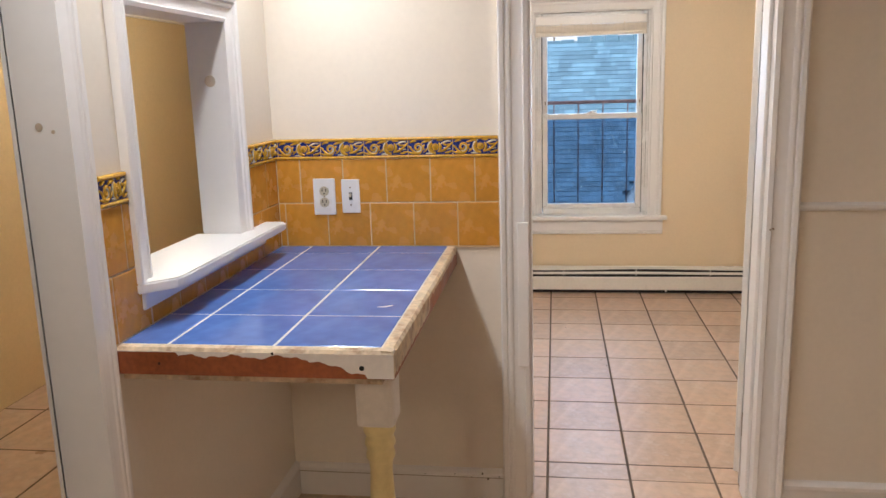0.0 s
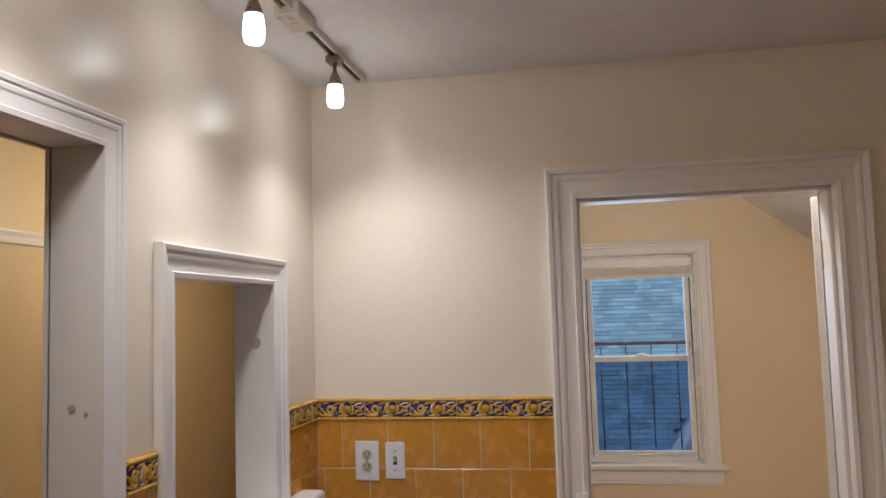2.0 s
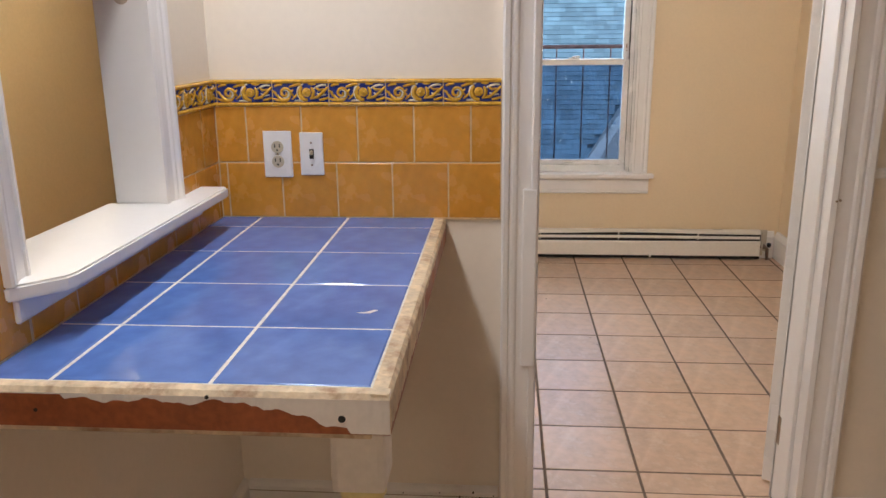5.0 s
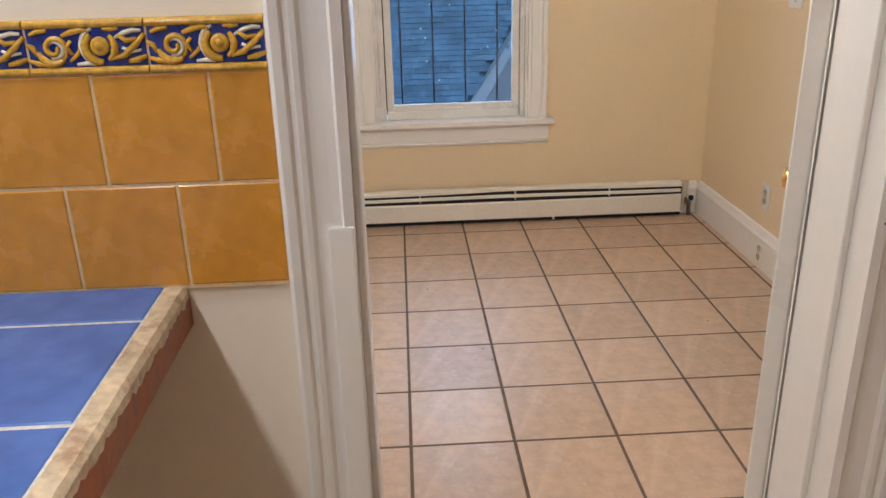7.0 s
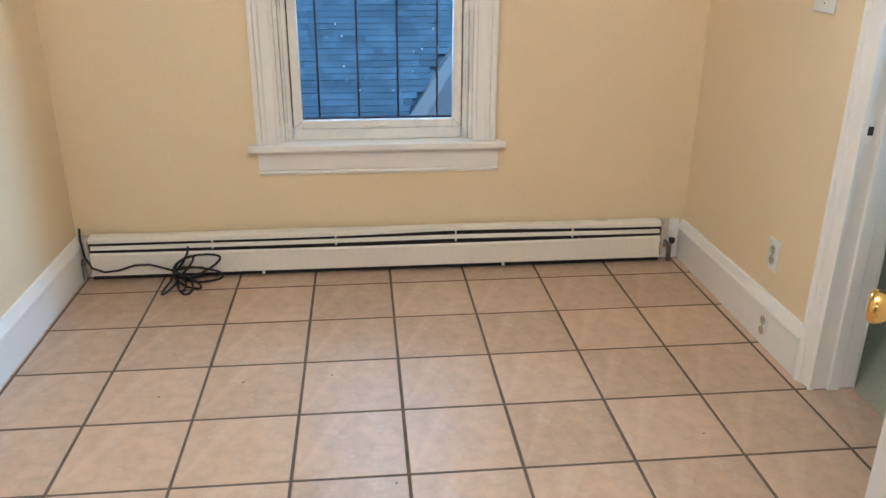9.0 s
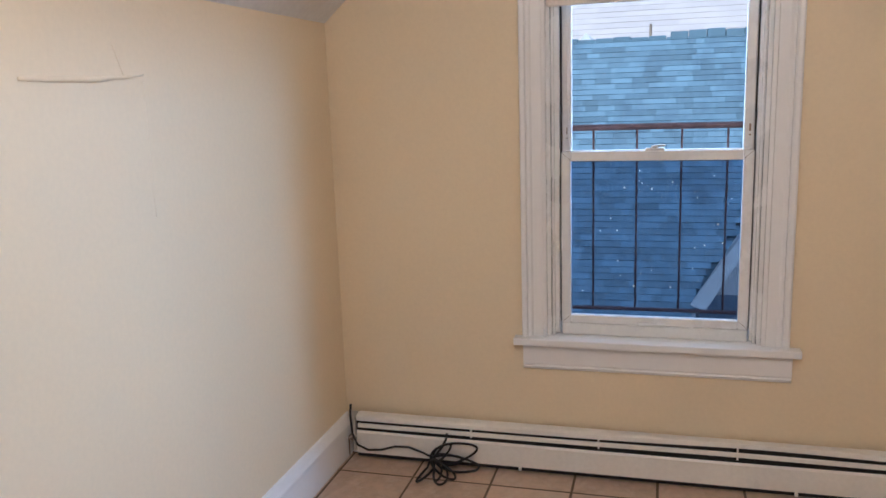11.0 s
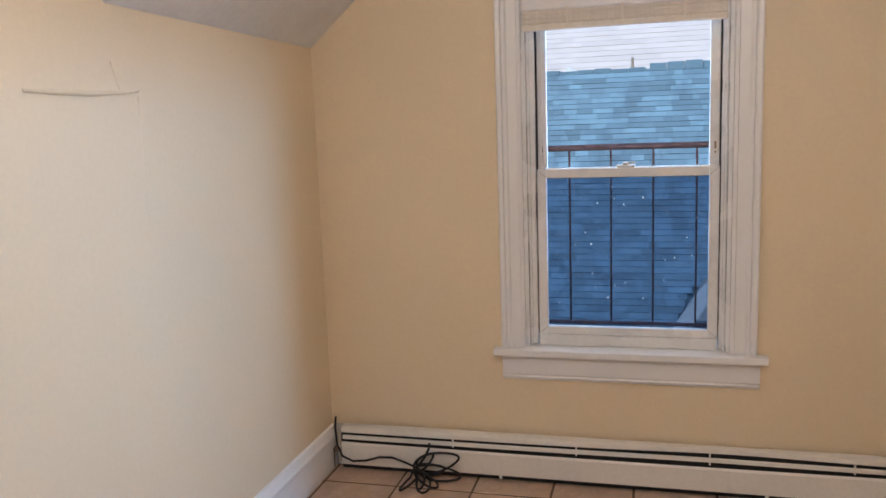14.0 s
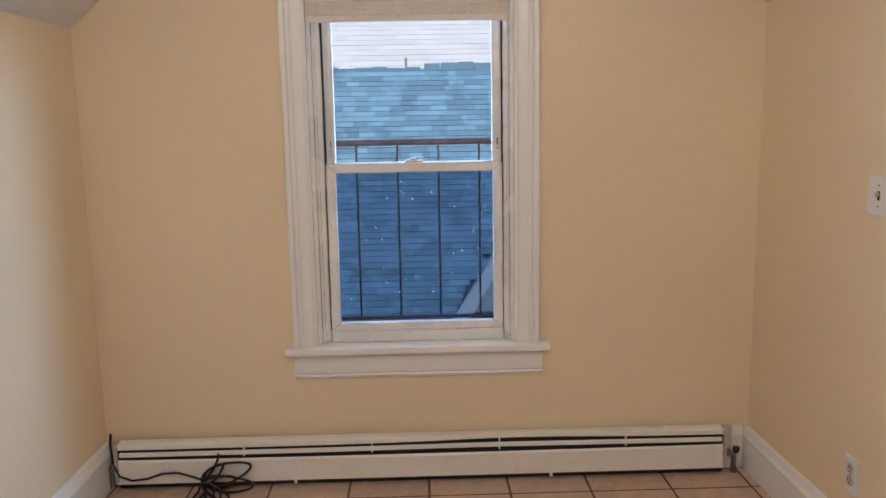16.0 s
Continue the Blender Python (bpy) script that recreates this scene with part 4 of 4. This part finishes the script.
part("diffuser", one_box(-0.56, 0.58, 1.01, 1.44, KC - 0.062, KC - 0.051, 0.004), M_PANEL, fix, "yellowed unlit diffuser")
for x in (-0.56, -0.5):
    part("end_clip", one_box(x, x + 0.03, 1.48, 1.51, KC - 0.05, KC - 0.035, 0.002), M_TRACK, fix)
# glowing lamp bodies added out of view around the three fill lights
for name, x, y, zc in (("added_ceiling_lamp", -0.68, -1.5, KC), ("added_ceiling_lamp", 0.4, 2.9, RC), ("added_ceiling_lamp", -1.8, 3.7, 2.45)):
    ob = thing(name, (x, y, zc), "added unseen ceiling lamp, plain and round with a brass ring", "ceiling light", "ceiling lamps")
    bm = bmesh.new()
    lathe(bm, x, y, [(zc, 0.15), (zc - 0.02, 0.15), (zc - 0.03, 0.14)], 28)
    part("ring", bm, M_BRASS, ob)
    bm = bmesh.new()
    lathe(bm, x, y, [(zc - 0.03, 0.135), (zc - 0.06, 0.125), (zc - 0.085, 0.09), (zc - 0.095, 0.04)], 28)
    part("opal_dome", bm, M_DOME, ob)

# plaster scar on the small room's left wall
bm = bmesh.new()
rnd = random.Random(3)
tube(bm, [(RX0 - 0.001, 3.78 + 0.42 * i / 10, 1.545 + 0.012 * (i / 10) ** 3 + 0.003 * rnd.random()) for i in range(11)], [0.003 + 0.006 * math.sin(math.pi * min(1, i / 10 + 0.1)) for i in range(11)], 6)
tube(bm, [(RX0 - 0.001, 4.12 - 0.006 * i, 1.56 + 0.014 * i) for i in range(6)], 0.003, 6)
tube(bm, [(RX0 - 0.0012, 4.195 + 0.002 * math.sin(i), 1.545 - 0.05 * i) for i in range(8)], 0.0026, 6)
part("plaster_scar", bm, M_WALL, w_rl, "raised plaster scar under the paint")

# ---------------------------------------------------------------- outside
setting("ground", one_box(-60, 60, 5.6, 120, -6.2, -6.0), M_GROUND, "grey yard ground far below", "ground")
rail = thing("balcony_railing", (0.27, 5.9, 0.5), "rusty iron balcony railing outside the window", "railing")
for nm, z, r in (("top_rail", 1.325, 0.013), ("bottom_rail", 0.528, 0.009)):
    bm = bmesh.new()
    tube(bm, [(-1.7, 5.9, z), (0.3, 5.9, z + 0.004), (2.2, 5.9, z)], r, 10)
    part(nm, bm, M_RUST, rail)
bm = bmesh.new()
tube(bm, [(0, 5.9, 0.53), (0, 5.9, 1.32)], 0.0048, 8)
bar = finish("baluster", bm, M_RUST)
for i in range(-8, 11):
    piece("baluster", bar, rail, Matrix.Translation((0.02 + 0.1825 * i, 0, 0)))
for x in (-1.69, 2.19):
    bm = bmesh.new()
    tube(bm, [(x, 5.9, -0.1), (x, 5.9, 1.34)], 0.016, 8)
    part("post", bm, M_RUST, rail)
deck = setting("balcony_deck", one_box(-1.75, 2.25, 5.58, 5.95, 0.36, 0.42, 0.004), M_RUST, "rusty iron balcony deck", "balcony")


def shingle_roof(name, x0, x1, y0, z0, y1, z1, course, tab, mat, label, seed, rake=None, parent=None, thick=0.015):
    """A slope of overlapping tab shingles between an eave (y0, z0) and a ridge (y1, z1)."""
    rnd = random.Random(seed)
    verts, faces = [], []
    length = math.hypot(y1 - y0, z1 - z0)
    uy, uz = (y1 - y0) / length, (z1 - z0) / length
    ny, nz = -uz, uy
    rows = int(length / course) + 1
    for r in range(rows):
        s0, s1 = r * course, min(length, (r + 1.25) * course)
        x = x0 - rnd.random() * tab
        while x < x1:
            w = tab * rnd.choice((0.5, 0.8, 1.0, 1.0, 1.3))
            a, b = max(x, x0), min(x + w - 0.006, x1)
            if b > a + 0.01 and not (rake and (a + b) / 2 > rake(s0)):
                t = thick * (0.7 + 0.6 * rnd.random())
                for sx in (a, b):
                    for s, h in ((s0, t), (s0, 0.0), (s1, 0.001)):
                        verts.append((sx, y0 + uy * s + ny * h, z0 + uz * s + nz * h))
                n = len(verts) - 6
                faces += [(n, n + 3, n + 5, n + 2), (n + 1, n + 4, n + 3, n), (n, n + 2, n + 1), (n + 3, n + 4, n + 5)]
            x += w
    me = bpy.data.meshes.new(name)
    me.from_pydata(verts, [], faces)
    me.materials.append(mat)
    ob = new(name, me)
    if parent is not None:
        ob.parent = parent
        ob.matrix_parent_inverse = parent.matrix_basis.inverted()
    return tagged(ob, label, kind="stuff")


# neighbour's roof
house = thing("neighbour_house", (0, 11.4, -6), "neighbouring house with a slate-blue shingle roof", "house")
NY0, NZ0, NY1, NZ1 = 10.15, -1.35, 12.6, 2.09
RAKE_X, RAKE_Z, RAKE_S = 0.617, -0.669, 1.375  # foot and pitch of the rake at the slope's lower right
RISE = (NZ1 - NZ0) / math.hypot(NY1 - NY0, NZ1 - NZ0)
shingle_roof("roof_shingles", -4.5, 4.2, NY0, NZ0, NY1, NZ1, 0.076, 0.19, M_SHINGLE, "mottled slate-blue shingles", 11,
             rake=lambda d: RAKE_X + max(0.0, (NZ0 + d * RISE - RAKE_Z) / RAKE_S) if NZ0 + d * RISE > RAKE_Z else RAKE_X, parent=house, thick=0.010)
bm = bmesh.new()


def on_slope(x, z, drop=0.02):
    return bm.verts.new((x, NY0 + (NY1 - NY0) * (z - NZ0) / (NZ1 - NZ0) + drop, z - drop))


bm.faces.new([on_slope(x, z) for x, z in ((-4.5, NZ0), (RAKE_X, NZ0), (RAKE_X, RAKE_Z), (RAKE_X + (NZ1 - RAKE_Z) / RAKE_S, NZ1), (-4.5, NZ1))])
bmesh.ops.solidify(bm, geom=bm.faces[:], thickness=0.06)
part("roof_deck", bm, M_SHINGLE, house)
for x0, n, up, step in ((0.37, 18, 0.06, 0.21), (-4.5, 23, 0.012, 0.21)):
    for i in range(n):
        x = x0 + i * step
        part("ridge_cap", one_box(x, x + step - 0.01, NY1 - 0.03, NY1 + 0.12, NZ1 - 0.03, NZ1 + up + 0.008 * (i % 3), 0.004), M_SHINGLE, house)
part("house_wall", one_box(-4.4, RAKE_X - 0.1, NY0 + 0.3, 15.0, -6.0, NZ0 - 0.1), M_SIDING, house)
bm = bmesh.new()
bm.faces.new([bm.verts.new((x, NY0 - 0.02 + (NY1 - NY0) * max(0, z - NZ0) / (NZ1 - NZ0) - 0.06, z + dz)) for x, z, dz in
              ((RAKE_X - 0.02, RAKE_Z, 0.0), (RAKE_X + 1.9, RAKE_Z + 1.9 * RAKE_S, 0.0), (RAKE_X + 1.9, RAKE_Z + 1.9 * RAKE_S, -0.27), (RAKE_X + 0.13, RAKE_Z, -0.06))])
bmesh.ops.solidify(bm, geom=bm.faces[:], thickness=0.04)
part("fascia", bm, M_FASCIA, house, "white fascia board along the rake")
porch = thing("porch_roof", (1.9, 10.6, -6), "dark low porch roof beside the neighbour's slope", "roof")
part("slab", one_box(RAKE_X + 0.15, 4.2, NY0 + 0.2, NY0 + 3.0, -6.0, -1.2), M_SIDING, porch)

far = thing("far_house", (0, 24, -6), "distant house with a pale tan roof, gable and vent pipe", "house")
shingle_roof("roof_shingles", -9, 9, 19.5, 1.2, 24.0, 4.15, 0.26, 0.6, M_PALEROOF, "pale tan shingles", 4, parent=far)
part("house_wall", one_box(-9, 9, 20, 28, -6, 1.2), M_SIDING, far)
bm = bmesh.new()
vs = [bm.verts.new(c) for c in ((-9, 19.5, 1.18), (9, 19.5, 1.18), (9, 24, 4.13), (-9, 24, 4.13))]
bm.faces.new(vs)
part("roof_deck", bm, M_PALEROOF, far)
bm = bmesh.new()
tube(bm, [(0.0, 20.9, 2.0), (0.0, 20.9, 2.88)], 0.03, 10)
part("vent_pipe", bm, M_NICKEL, far, "thin vent pipe")
bm = bmesh.new()
vs = [bm.verts.new(c) for c in ((-1.9, 19.3, 1.9), (-0.6, 19.3, 1.9), (-1.25, 19.3, 2.65), (-1.25, 22.0, 2.65))]
bm.faces.new(vs[:3]), bm.faces.new((vs[0], vs[2], vs[3])), bm.faces.new((vs[1], vs[3], vs[2]))
part("gable", bm, M_FASCIA, far, "small white gable")

# ---------------------------------------------------------------- floors and tiles, piece by piece
def tile_mesh(name, w, d, t, mat, bevel=0.003):
    """A tile lying flat with a chamfered upper edge, its corner at the origin."""
    bm = bmesh.new()
    lo = [bm.verts.new(c) for c in ((0, 0, 0), (w, 0, 0), (w, d, 0), (0, d, 0))]
    mid = [bm.verts.new((v.co.x, v.co.y, t - bevel * 0.6)) for v in lo]
    b = bevel
    hi = [bm.verts.new(c) for c in ((b, b, t), (w - b, b, t), (w - b, d - b, t), (b, d - b, t))]
    for i in range(4):
        j = (i + 1) % 4
        bm.faces.new((lo[i], lo[j], mid[j], mid[i]))
        bm.faces.new((mid[i], mid[j], hi[j], hi[i]))
    bm.faces.new(hi)
    return finish(name, bm, mat)


floor = setting("floor", one_box(RX0 - 0.15, RX1 + 0.135, YW, RY1, -0.15, -0.0012), M_GROUT, "beige ceramic tile floor with dark grout", "floor")
G = 0.0078
shared = {}


def lay(parent, x0, x1, y0, y1, ox, oy, pitch, gap, z, mat, t=0.006, name="tile"):
    i0, i1 = math.floor((x0 - ox) / pitch), math.ceil((x1 - ox) / pitch)
    j0, j1 = math.floor((y0 - oy) / pitch), math.ceil((y1 - oy) / pitch)
    rnd = random.Random(21)
    for j in range(j0, j1):
        for i in range(i0, i1):
            a, b = max(x0, ox + i * pitch + gap / 2), min(x1, ox + (i + 1) * pitch - gap / 2)
            c, d = max(y0, oy + j * pitch + gap / 2), min(y1, oy + (j + 1) * pitch - gap / 2)
            if b - a < 0.012 or d - c < 0.012:
                continue
            key = (mat.name, round(b - a, 4), round(d - c, 4))
            if key not in shared:
                shared[key] = tile_mesh(name, b - a, d - c, t, mat)
            piece(name, shared[key], parent, Matrix.Translation((a, c, z + rnd.uniform(-0.0004, 0.0004))))


lay(floor, RX0 + 0.012, RX1 - 0.012, YB + 0.006, RY1 - 0.02, 0.0, 4.877, P, G, -0.006, M_FLOOR)
lay(floor, DX0 + 0.0, DX1 - 0.0, YW, YB + 0.002, 0.0, 4.877, P, G, -0.006, M_FLOOR)
lay(floor, RX1 - 0.02, RX1 + 0.135, D2Y0, D2Y1, 0.0, 4.877, P, G, -0.006, M_FLOOR)
kfloor = setting("floor_kitchen", one_box(XLB, 2.9, -3.0, YW, -0.15, -0.0012), M_GROUT, "beige ceramic kitchen floor tiles", "floor")
lay(kfloor, XLB, 2.75, -1.6, YW - 0.001, 0.0, 4.877, P, G, -0.006, M_FLOOR)
hfloor = setting("floor_hall", one_box(-2.79, XLB, -3.0, 7.5, -0.15, -0.0012), M_GROUT, "brown ceramic hall floor tiles", "floor")
lay(hfloor, -2.64, XLB, 0.6, 4.85, 0.1, 0.1, 0.42, G, -0.006, M_FLOOR)

# counter tiles
C = 0.2435
xs = [XL + 0.004, -0.818, -0.818 + C, CX1 - 0.029]
ys = [CY0 + 0.024, 1.528, 1.528 + C, 1.528 + 2 * C, 1.528 + 3 * C, YW - 0.002]
for i in range(3):
    for j in range(5):
        a, b, c, d = xs[i] + 0.003, xs[i + 1] - 0.003, ys[j] + 0.003, ys[j + 1] - 0.003
        key = ("blue", round(b - a, 4), round(d - c, 4))
        if key not in shared:
            shared[key] = tile_mesh("tile", b - a, d - c, 0.009, M_BLUE, 0.003)
        piece("tile", shared[key], ctr, Matrix.Translation((a, c, CZ - 0.0075)))
# white chip in the glaze
bm = bmesh.new()
cv = [(-0.412, 1.606), (-0.398, 1.608), (-0.381, 1.622), (-0.376, 1.619), (-0.388, 1.604), (-0.40, 1.602)]
lo, hi = [bm.verts.new((x, y, CZ - 0.001)) for x, y in cv], [bm.verts.new((x, y, CZ + 0.0022)) for x, y in cv]
bm.faces.new(lo), bm.faces.new(hi)
for i in range(len(cv)):
    bm.faces.new((lo[i], lo[i - 1], hi[i - 1], hi[i]))
part("glaze_chip", bm, M_WGROUT, ctr, "white chip in the glaze")

# wall tiles: two courses under a relief border, on the back wall and on the left wall
ZT, ZR, ZB0 = 1.252, 1.1, 0.948
back_bed = part("tile_bed", one_box(XL + 0.001, DX0 - 0.094, YW - 0.0078, YW - 0.0005, 0.944, 1.318), M_LGROUT, w_mid, "pale grout bed")
bm = bmesh.new()
for y0, y1, z1 in ((LD1 + 0.059, PY0 - 0.0125, 1.318), (PY0 - 0.0125, PY1 + 0.0125, 1.034), (PY1 + 0.0125, YW - 0.0085, 1.318)):
    box(bm, XL + 0.0005, XL + 0.0078, y0, y1, 0.944, z1)
left_bed = part("tile_bed", bm, M_LGROUT, w_left, "pale grout bed")
TW = 0.1515


def wall_tiles(parent, axis, u0, u1, starts, hole=None):
    """Two courses of tiles on a wall face; hole: (u0, u1, top) of an opening in them."""
    for (zb, zt), start in zip(((ZR, ZT), (ZB0, ZR)), starts):
        u = start
        while u < u1:
            a, b = max(u, u0) + 0.0015, min(u + TW, u1) - 0.0015
            u += TW
            pieces = [(a, b, zt)]
            if hole:
                h0, h1, top = hole
                pieces = [(a, min(b, h0), zt), (max(a, h1), b, zt)]
                if top > zb:
                    pieces.append((max(a, h0), min(b, h1), top))
            for a2, b2, z2 in pieces:
                if b2 - a2 < 0.008:
                    continue
                key = ("wall", round(b2 - a2, 4), round(z2 - zb, 4))
                if key not in shared:
                    shared[key] = tile_mesh("tile", b2 - a2, z2 - zb - 0.003, 0.006, M_ORANGE, 0.0025)
                if axis == "y":
                    m = Matrix(((1, 0, 0, a2), (0, 0, -1, YW - 0.003), (0, 1, 0, zb + 0.0015), (0, 0, 0, 1)))
                else:
                    m = Matrix(((0, 0, 1, XL + 0.003), (1, 0, 0, a2), (0, 1, 0, zb + 0.0015), (0, 0, 0, 1)))
                piece("tile", shared[key], parent, m)


wall_tiles(w_mid, "y", XL + 0.009, DX0 - 0.094, (-0.994, -1.055))
wall_tiles(w_left, "x", LD1 + 0.061, YW - 0.009, (1.205, 1.135), hole=(PY0 - 0.012, PY1 + 0.012, 1.03))


def border_tile():
    """A relief border tile: cobalt field, yellow rims, a rosette and scrolling leaves; along x, facing -y, 0.152 long."""
    bm = bmesh.new()
    L, H = 0.1505, 0.070
    box(bm, 0.0008, L - 0.0008, -0.007, 0, 0.008, H - 0.008, 0.001, mat=0)
    for z0 in (0.0, H - 0.011):
        n = 6
        ring = [(z0 + 0.0055 + 0.0055 * math.cos(math.pi * k / n), -0.006 - 0.006 * math.sin(math.pi * k / n)) for k in range(n + 1)] + [(z0, 0), (z0 + 0.011, 0)]
        a = [bm.verts.new((0.0004, y, z)) for z, y in ring]
        b = [bm.verts.new((L - 0.0004, y, z)) for z, y in ring]
        for k in range(len(ring)):
            k2 = (k + 1) % len(ring)
            bm.faces.new((a[k], a[k2], b[k2], b[k])).material_index = 1
        bm.faces.new(a).material_index = 1
        bm.faces.new(b).material_index = 1
    yc = -0.007
    # rosette
    lathe(bm, 0.092, 0.036, [(yc, 0.0125), (yc - 0.003, 0.012), (yc - 0.004, 0.008), (yc - 0.003, 0.006), (yc - 0.006, 0.005), (yc - 0.0065, 0.001)], 14, "y", 1)

    def scroll(cx, cz, r0, r1, a0, turns, th, mat):
        n = 20
        pts = []
        for i in range(n + 1):
            f = i / n
            a = a0 + turns * 2 * math.pi * f
            r = r0 + (r1 - r0) * f
            pts.append((cx + r * math.cos(a), yc - 0.0008, cz + r * math.sin(a)))
        tube(bm, pts, [th * (0.55 + 0.9 * math.sin(math.pi * min(1, f / n * 0.8 + 0.1))) for f in range(n + 1)], 5, mat)

    scroll(0.034, 0.034, 0.003, 0.017, 0.6, -1.25, 0.0030, 1)
    scroll(0.034, 0.034, 0.008, 0.0125, 2.4, -0.7, 0.0022, 2)
    scroll(0.034, 0.034, 0.017, 0.021, 0.6 - 7.85, -0.32, 0.0040, 1)
    scroll(0.092, 0.036, 0.018, 0.020, 2.2, 0.42, 0.0046, 1)
    scroll(0.092, 0.036, 0.019, 0.018, 5.2, 0.30, 0.0036, 1)
    scroll(0.092, 0.036, 0.0235, 0.024, 1.9, 0.38, 0.0024, 2)
    # leaves
    for pts, th, mt in (
        ([(0.0, 0.020), (0.012, 0.016), (0.026, 0.014), (0.040, 0.015)], 0.0040, 1),
        ([(0.046, 0.050), (0.058, 0.054), (0.070, 0.057), (0.080, 0.055)], 0.0046, 1),
        ([(0.106, 0.020), (0.122, 0.024), (0.136, 0.036), (0.150, 0.050)], 0.0052, 1),
        ([(0.112, 0.046), (0.124, 0.052), (0.136, 0.055), (0.146, 0.054)], 0.0036, 2),
        ([(0.006, 0.052), (0.016, 0.056), (0.028, 0.057)], 0.0042, 1),
        ([(0.052, 0.018), (0.062, 0.026), (0.070, 0.038)], 0.0034, 1),
        ([(0.056, 0.044), (0.050, 0.036), (0.056, 0.026)], 0.0036, 1),
        ([(0.116, 0.050), (0.126, 0.042), (0.140, 0.044)], 0.0040, 1),
        ([(0.126, 0.016), (0.138, 0.018), (0.150, 0.022)], 0.0044, 1),
        ([(0.120, 0.034), (0.130, 0.028), (0.144, 0.030)], 0.0028, 2),
        ([(0.0, 0.040), (0.007, 0.036), (0.012, 0.026)], 0.0040, 1),
        ([(0.060, 0.014), (0.074, 0.015), (0.084, 0.013)], 0.0032, 2),
        ([(0.098, 0.058), (0.108, 0.057), (0.118, 0.058)], 0.0034, 1),
    ):
        tube(bm, [(x, yc - 0.0008, z) for x, z in pts], [th * (0.35 + 0.65 * math.sin(math.pi * (i + 0.5) / len(pts))) for i in range(len(pts))], 5, mt)
    return finish("border_tile", bm, [M_COBALT, M_YELLOW, M_CREAMG])


bt = border_tile()
ZBOR = 1.251
x = DX0 - 0.094 - 0.152
while x > XL - 0.14:
    piece("border_tile", bt, w_mid, Matrix.Translation((x, YW - 0.002, ZBOR)))
    x -= 0.152
m_left = Matrix(((0, -1, 0, XL + 0.002), (1, 0, 0, 0), (0, 0, 1, ZBOR), (0, 0, 0, 1)))
for y, cut in ((LD1 + 0.0645, (PY0 - 0.0725 - LD1 - 0.0645) / 0.1505), (PY1 + 0.0725, 1.0), (PY1 + 0.2245, 1.0)):
    m = m_left.copy()
    m[1][3] = y
    m[1][0] = cut
    piece("border_tile", bt, w_left, m)

# crumbs and scuffs on the small room's floor
rnd = random.Random(17)
bm = bmesh.new()
for x, y in [(-0.191, 4.454), (-0.44, 4.39), (0.093, 4.474), (0.278, 3.905), (0.317, 4.439), (-0.155, 3.871), (0.301, 3.818), (1.175, 4.046), (1.327, 3.936)]:
    n = 6
    rad = rnd.uniform(0.003, 0.006)
    ring = [bm.verts.new((x + rad * rnd.uniform(0.6, 1.3) * math.cos(2 * math.pi * k / n), y + rad * rnd.uniform(0.5, 1.1) * math.sin(2 * math.pi * k / n), 0.0002)) for k in range(n)]
    tip = bm.verts.new((x, y, 0.003))
    for k in range(n):
        bm.faces.new((ring[k], ring[(k + 1) % n], tip))
tagged(part("floor_crumbs", bm, M_GROUT, None), "dark crumbs scattered on the tile floor", "debris", kind="stuff")
# dirt specks on the lower pane
bm = bmesh.new()
for k in range(26):
    x, z, rad = rnd.uniform(0.0, 0.56), rnd.uniform(0.66, 1.2), rnd.uniform(0.0012, 0.003)
    ring = [bm.verts.new((x + rad * math.cos(a), RY1 + 0.0462, z + rad * rnd.uniform(0.8, 1.6) * math.sin(a))) for a in (0, 1.05, 2.09, 3.14, 4.19, 5.24)]
    back = bm.verts.new((x, RY1 + 0.0471, z))
    bm.faces.new(ring)
    for i in range(6):
        bm.faces.new((ring[i], ring[i - 1], back))
tagged(part("dirt_specks", bm, M_FASCIA, low, "pale dirt specks on the glass"), kind="stuff")
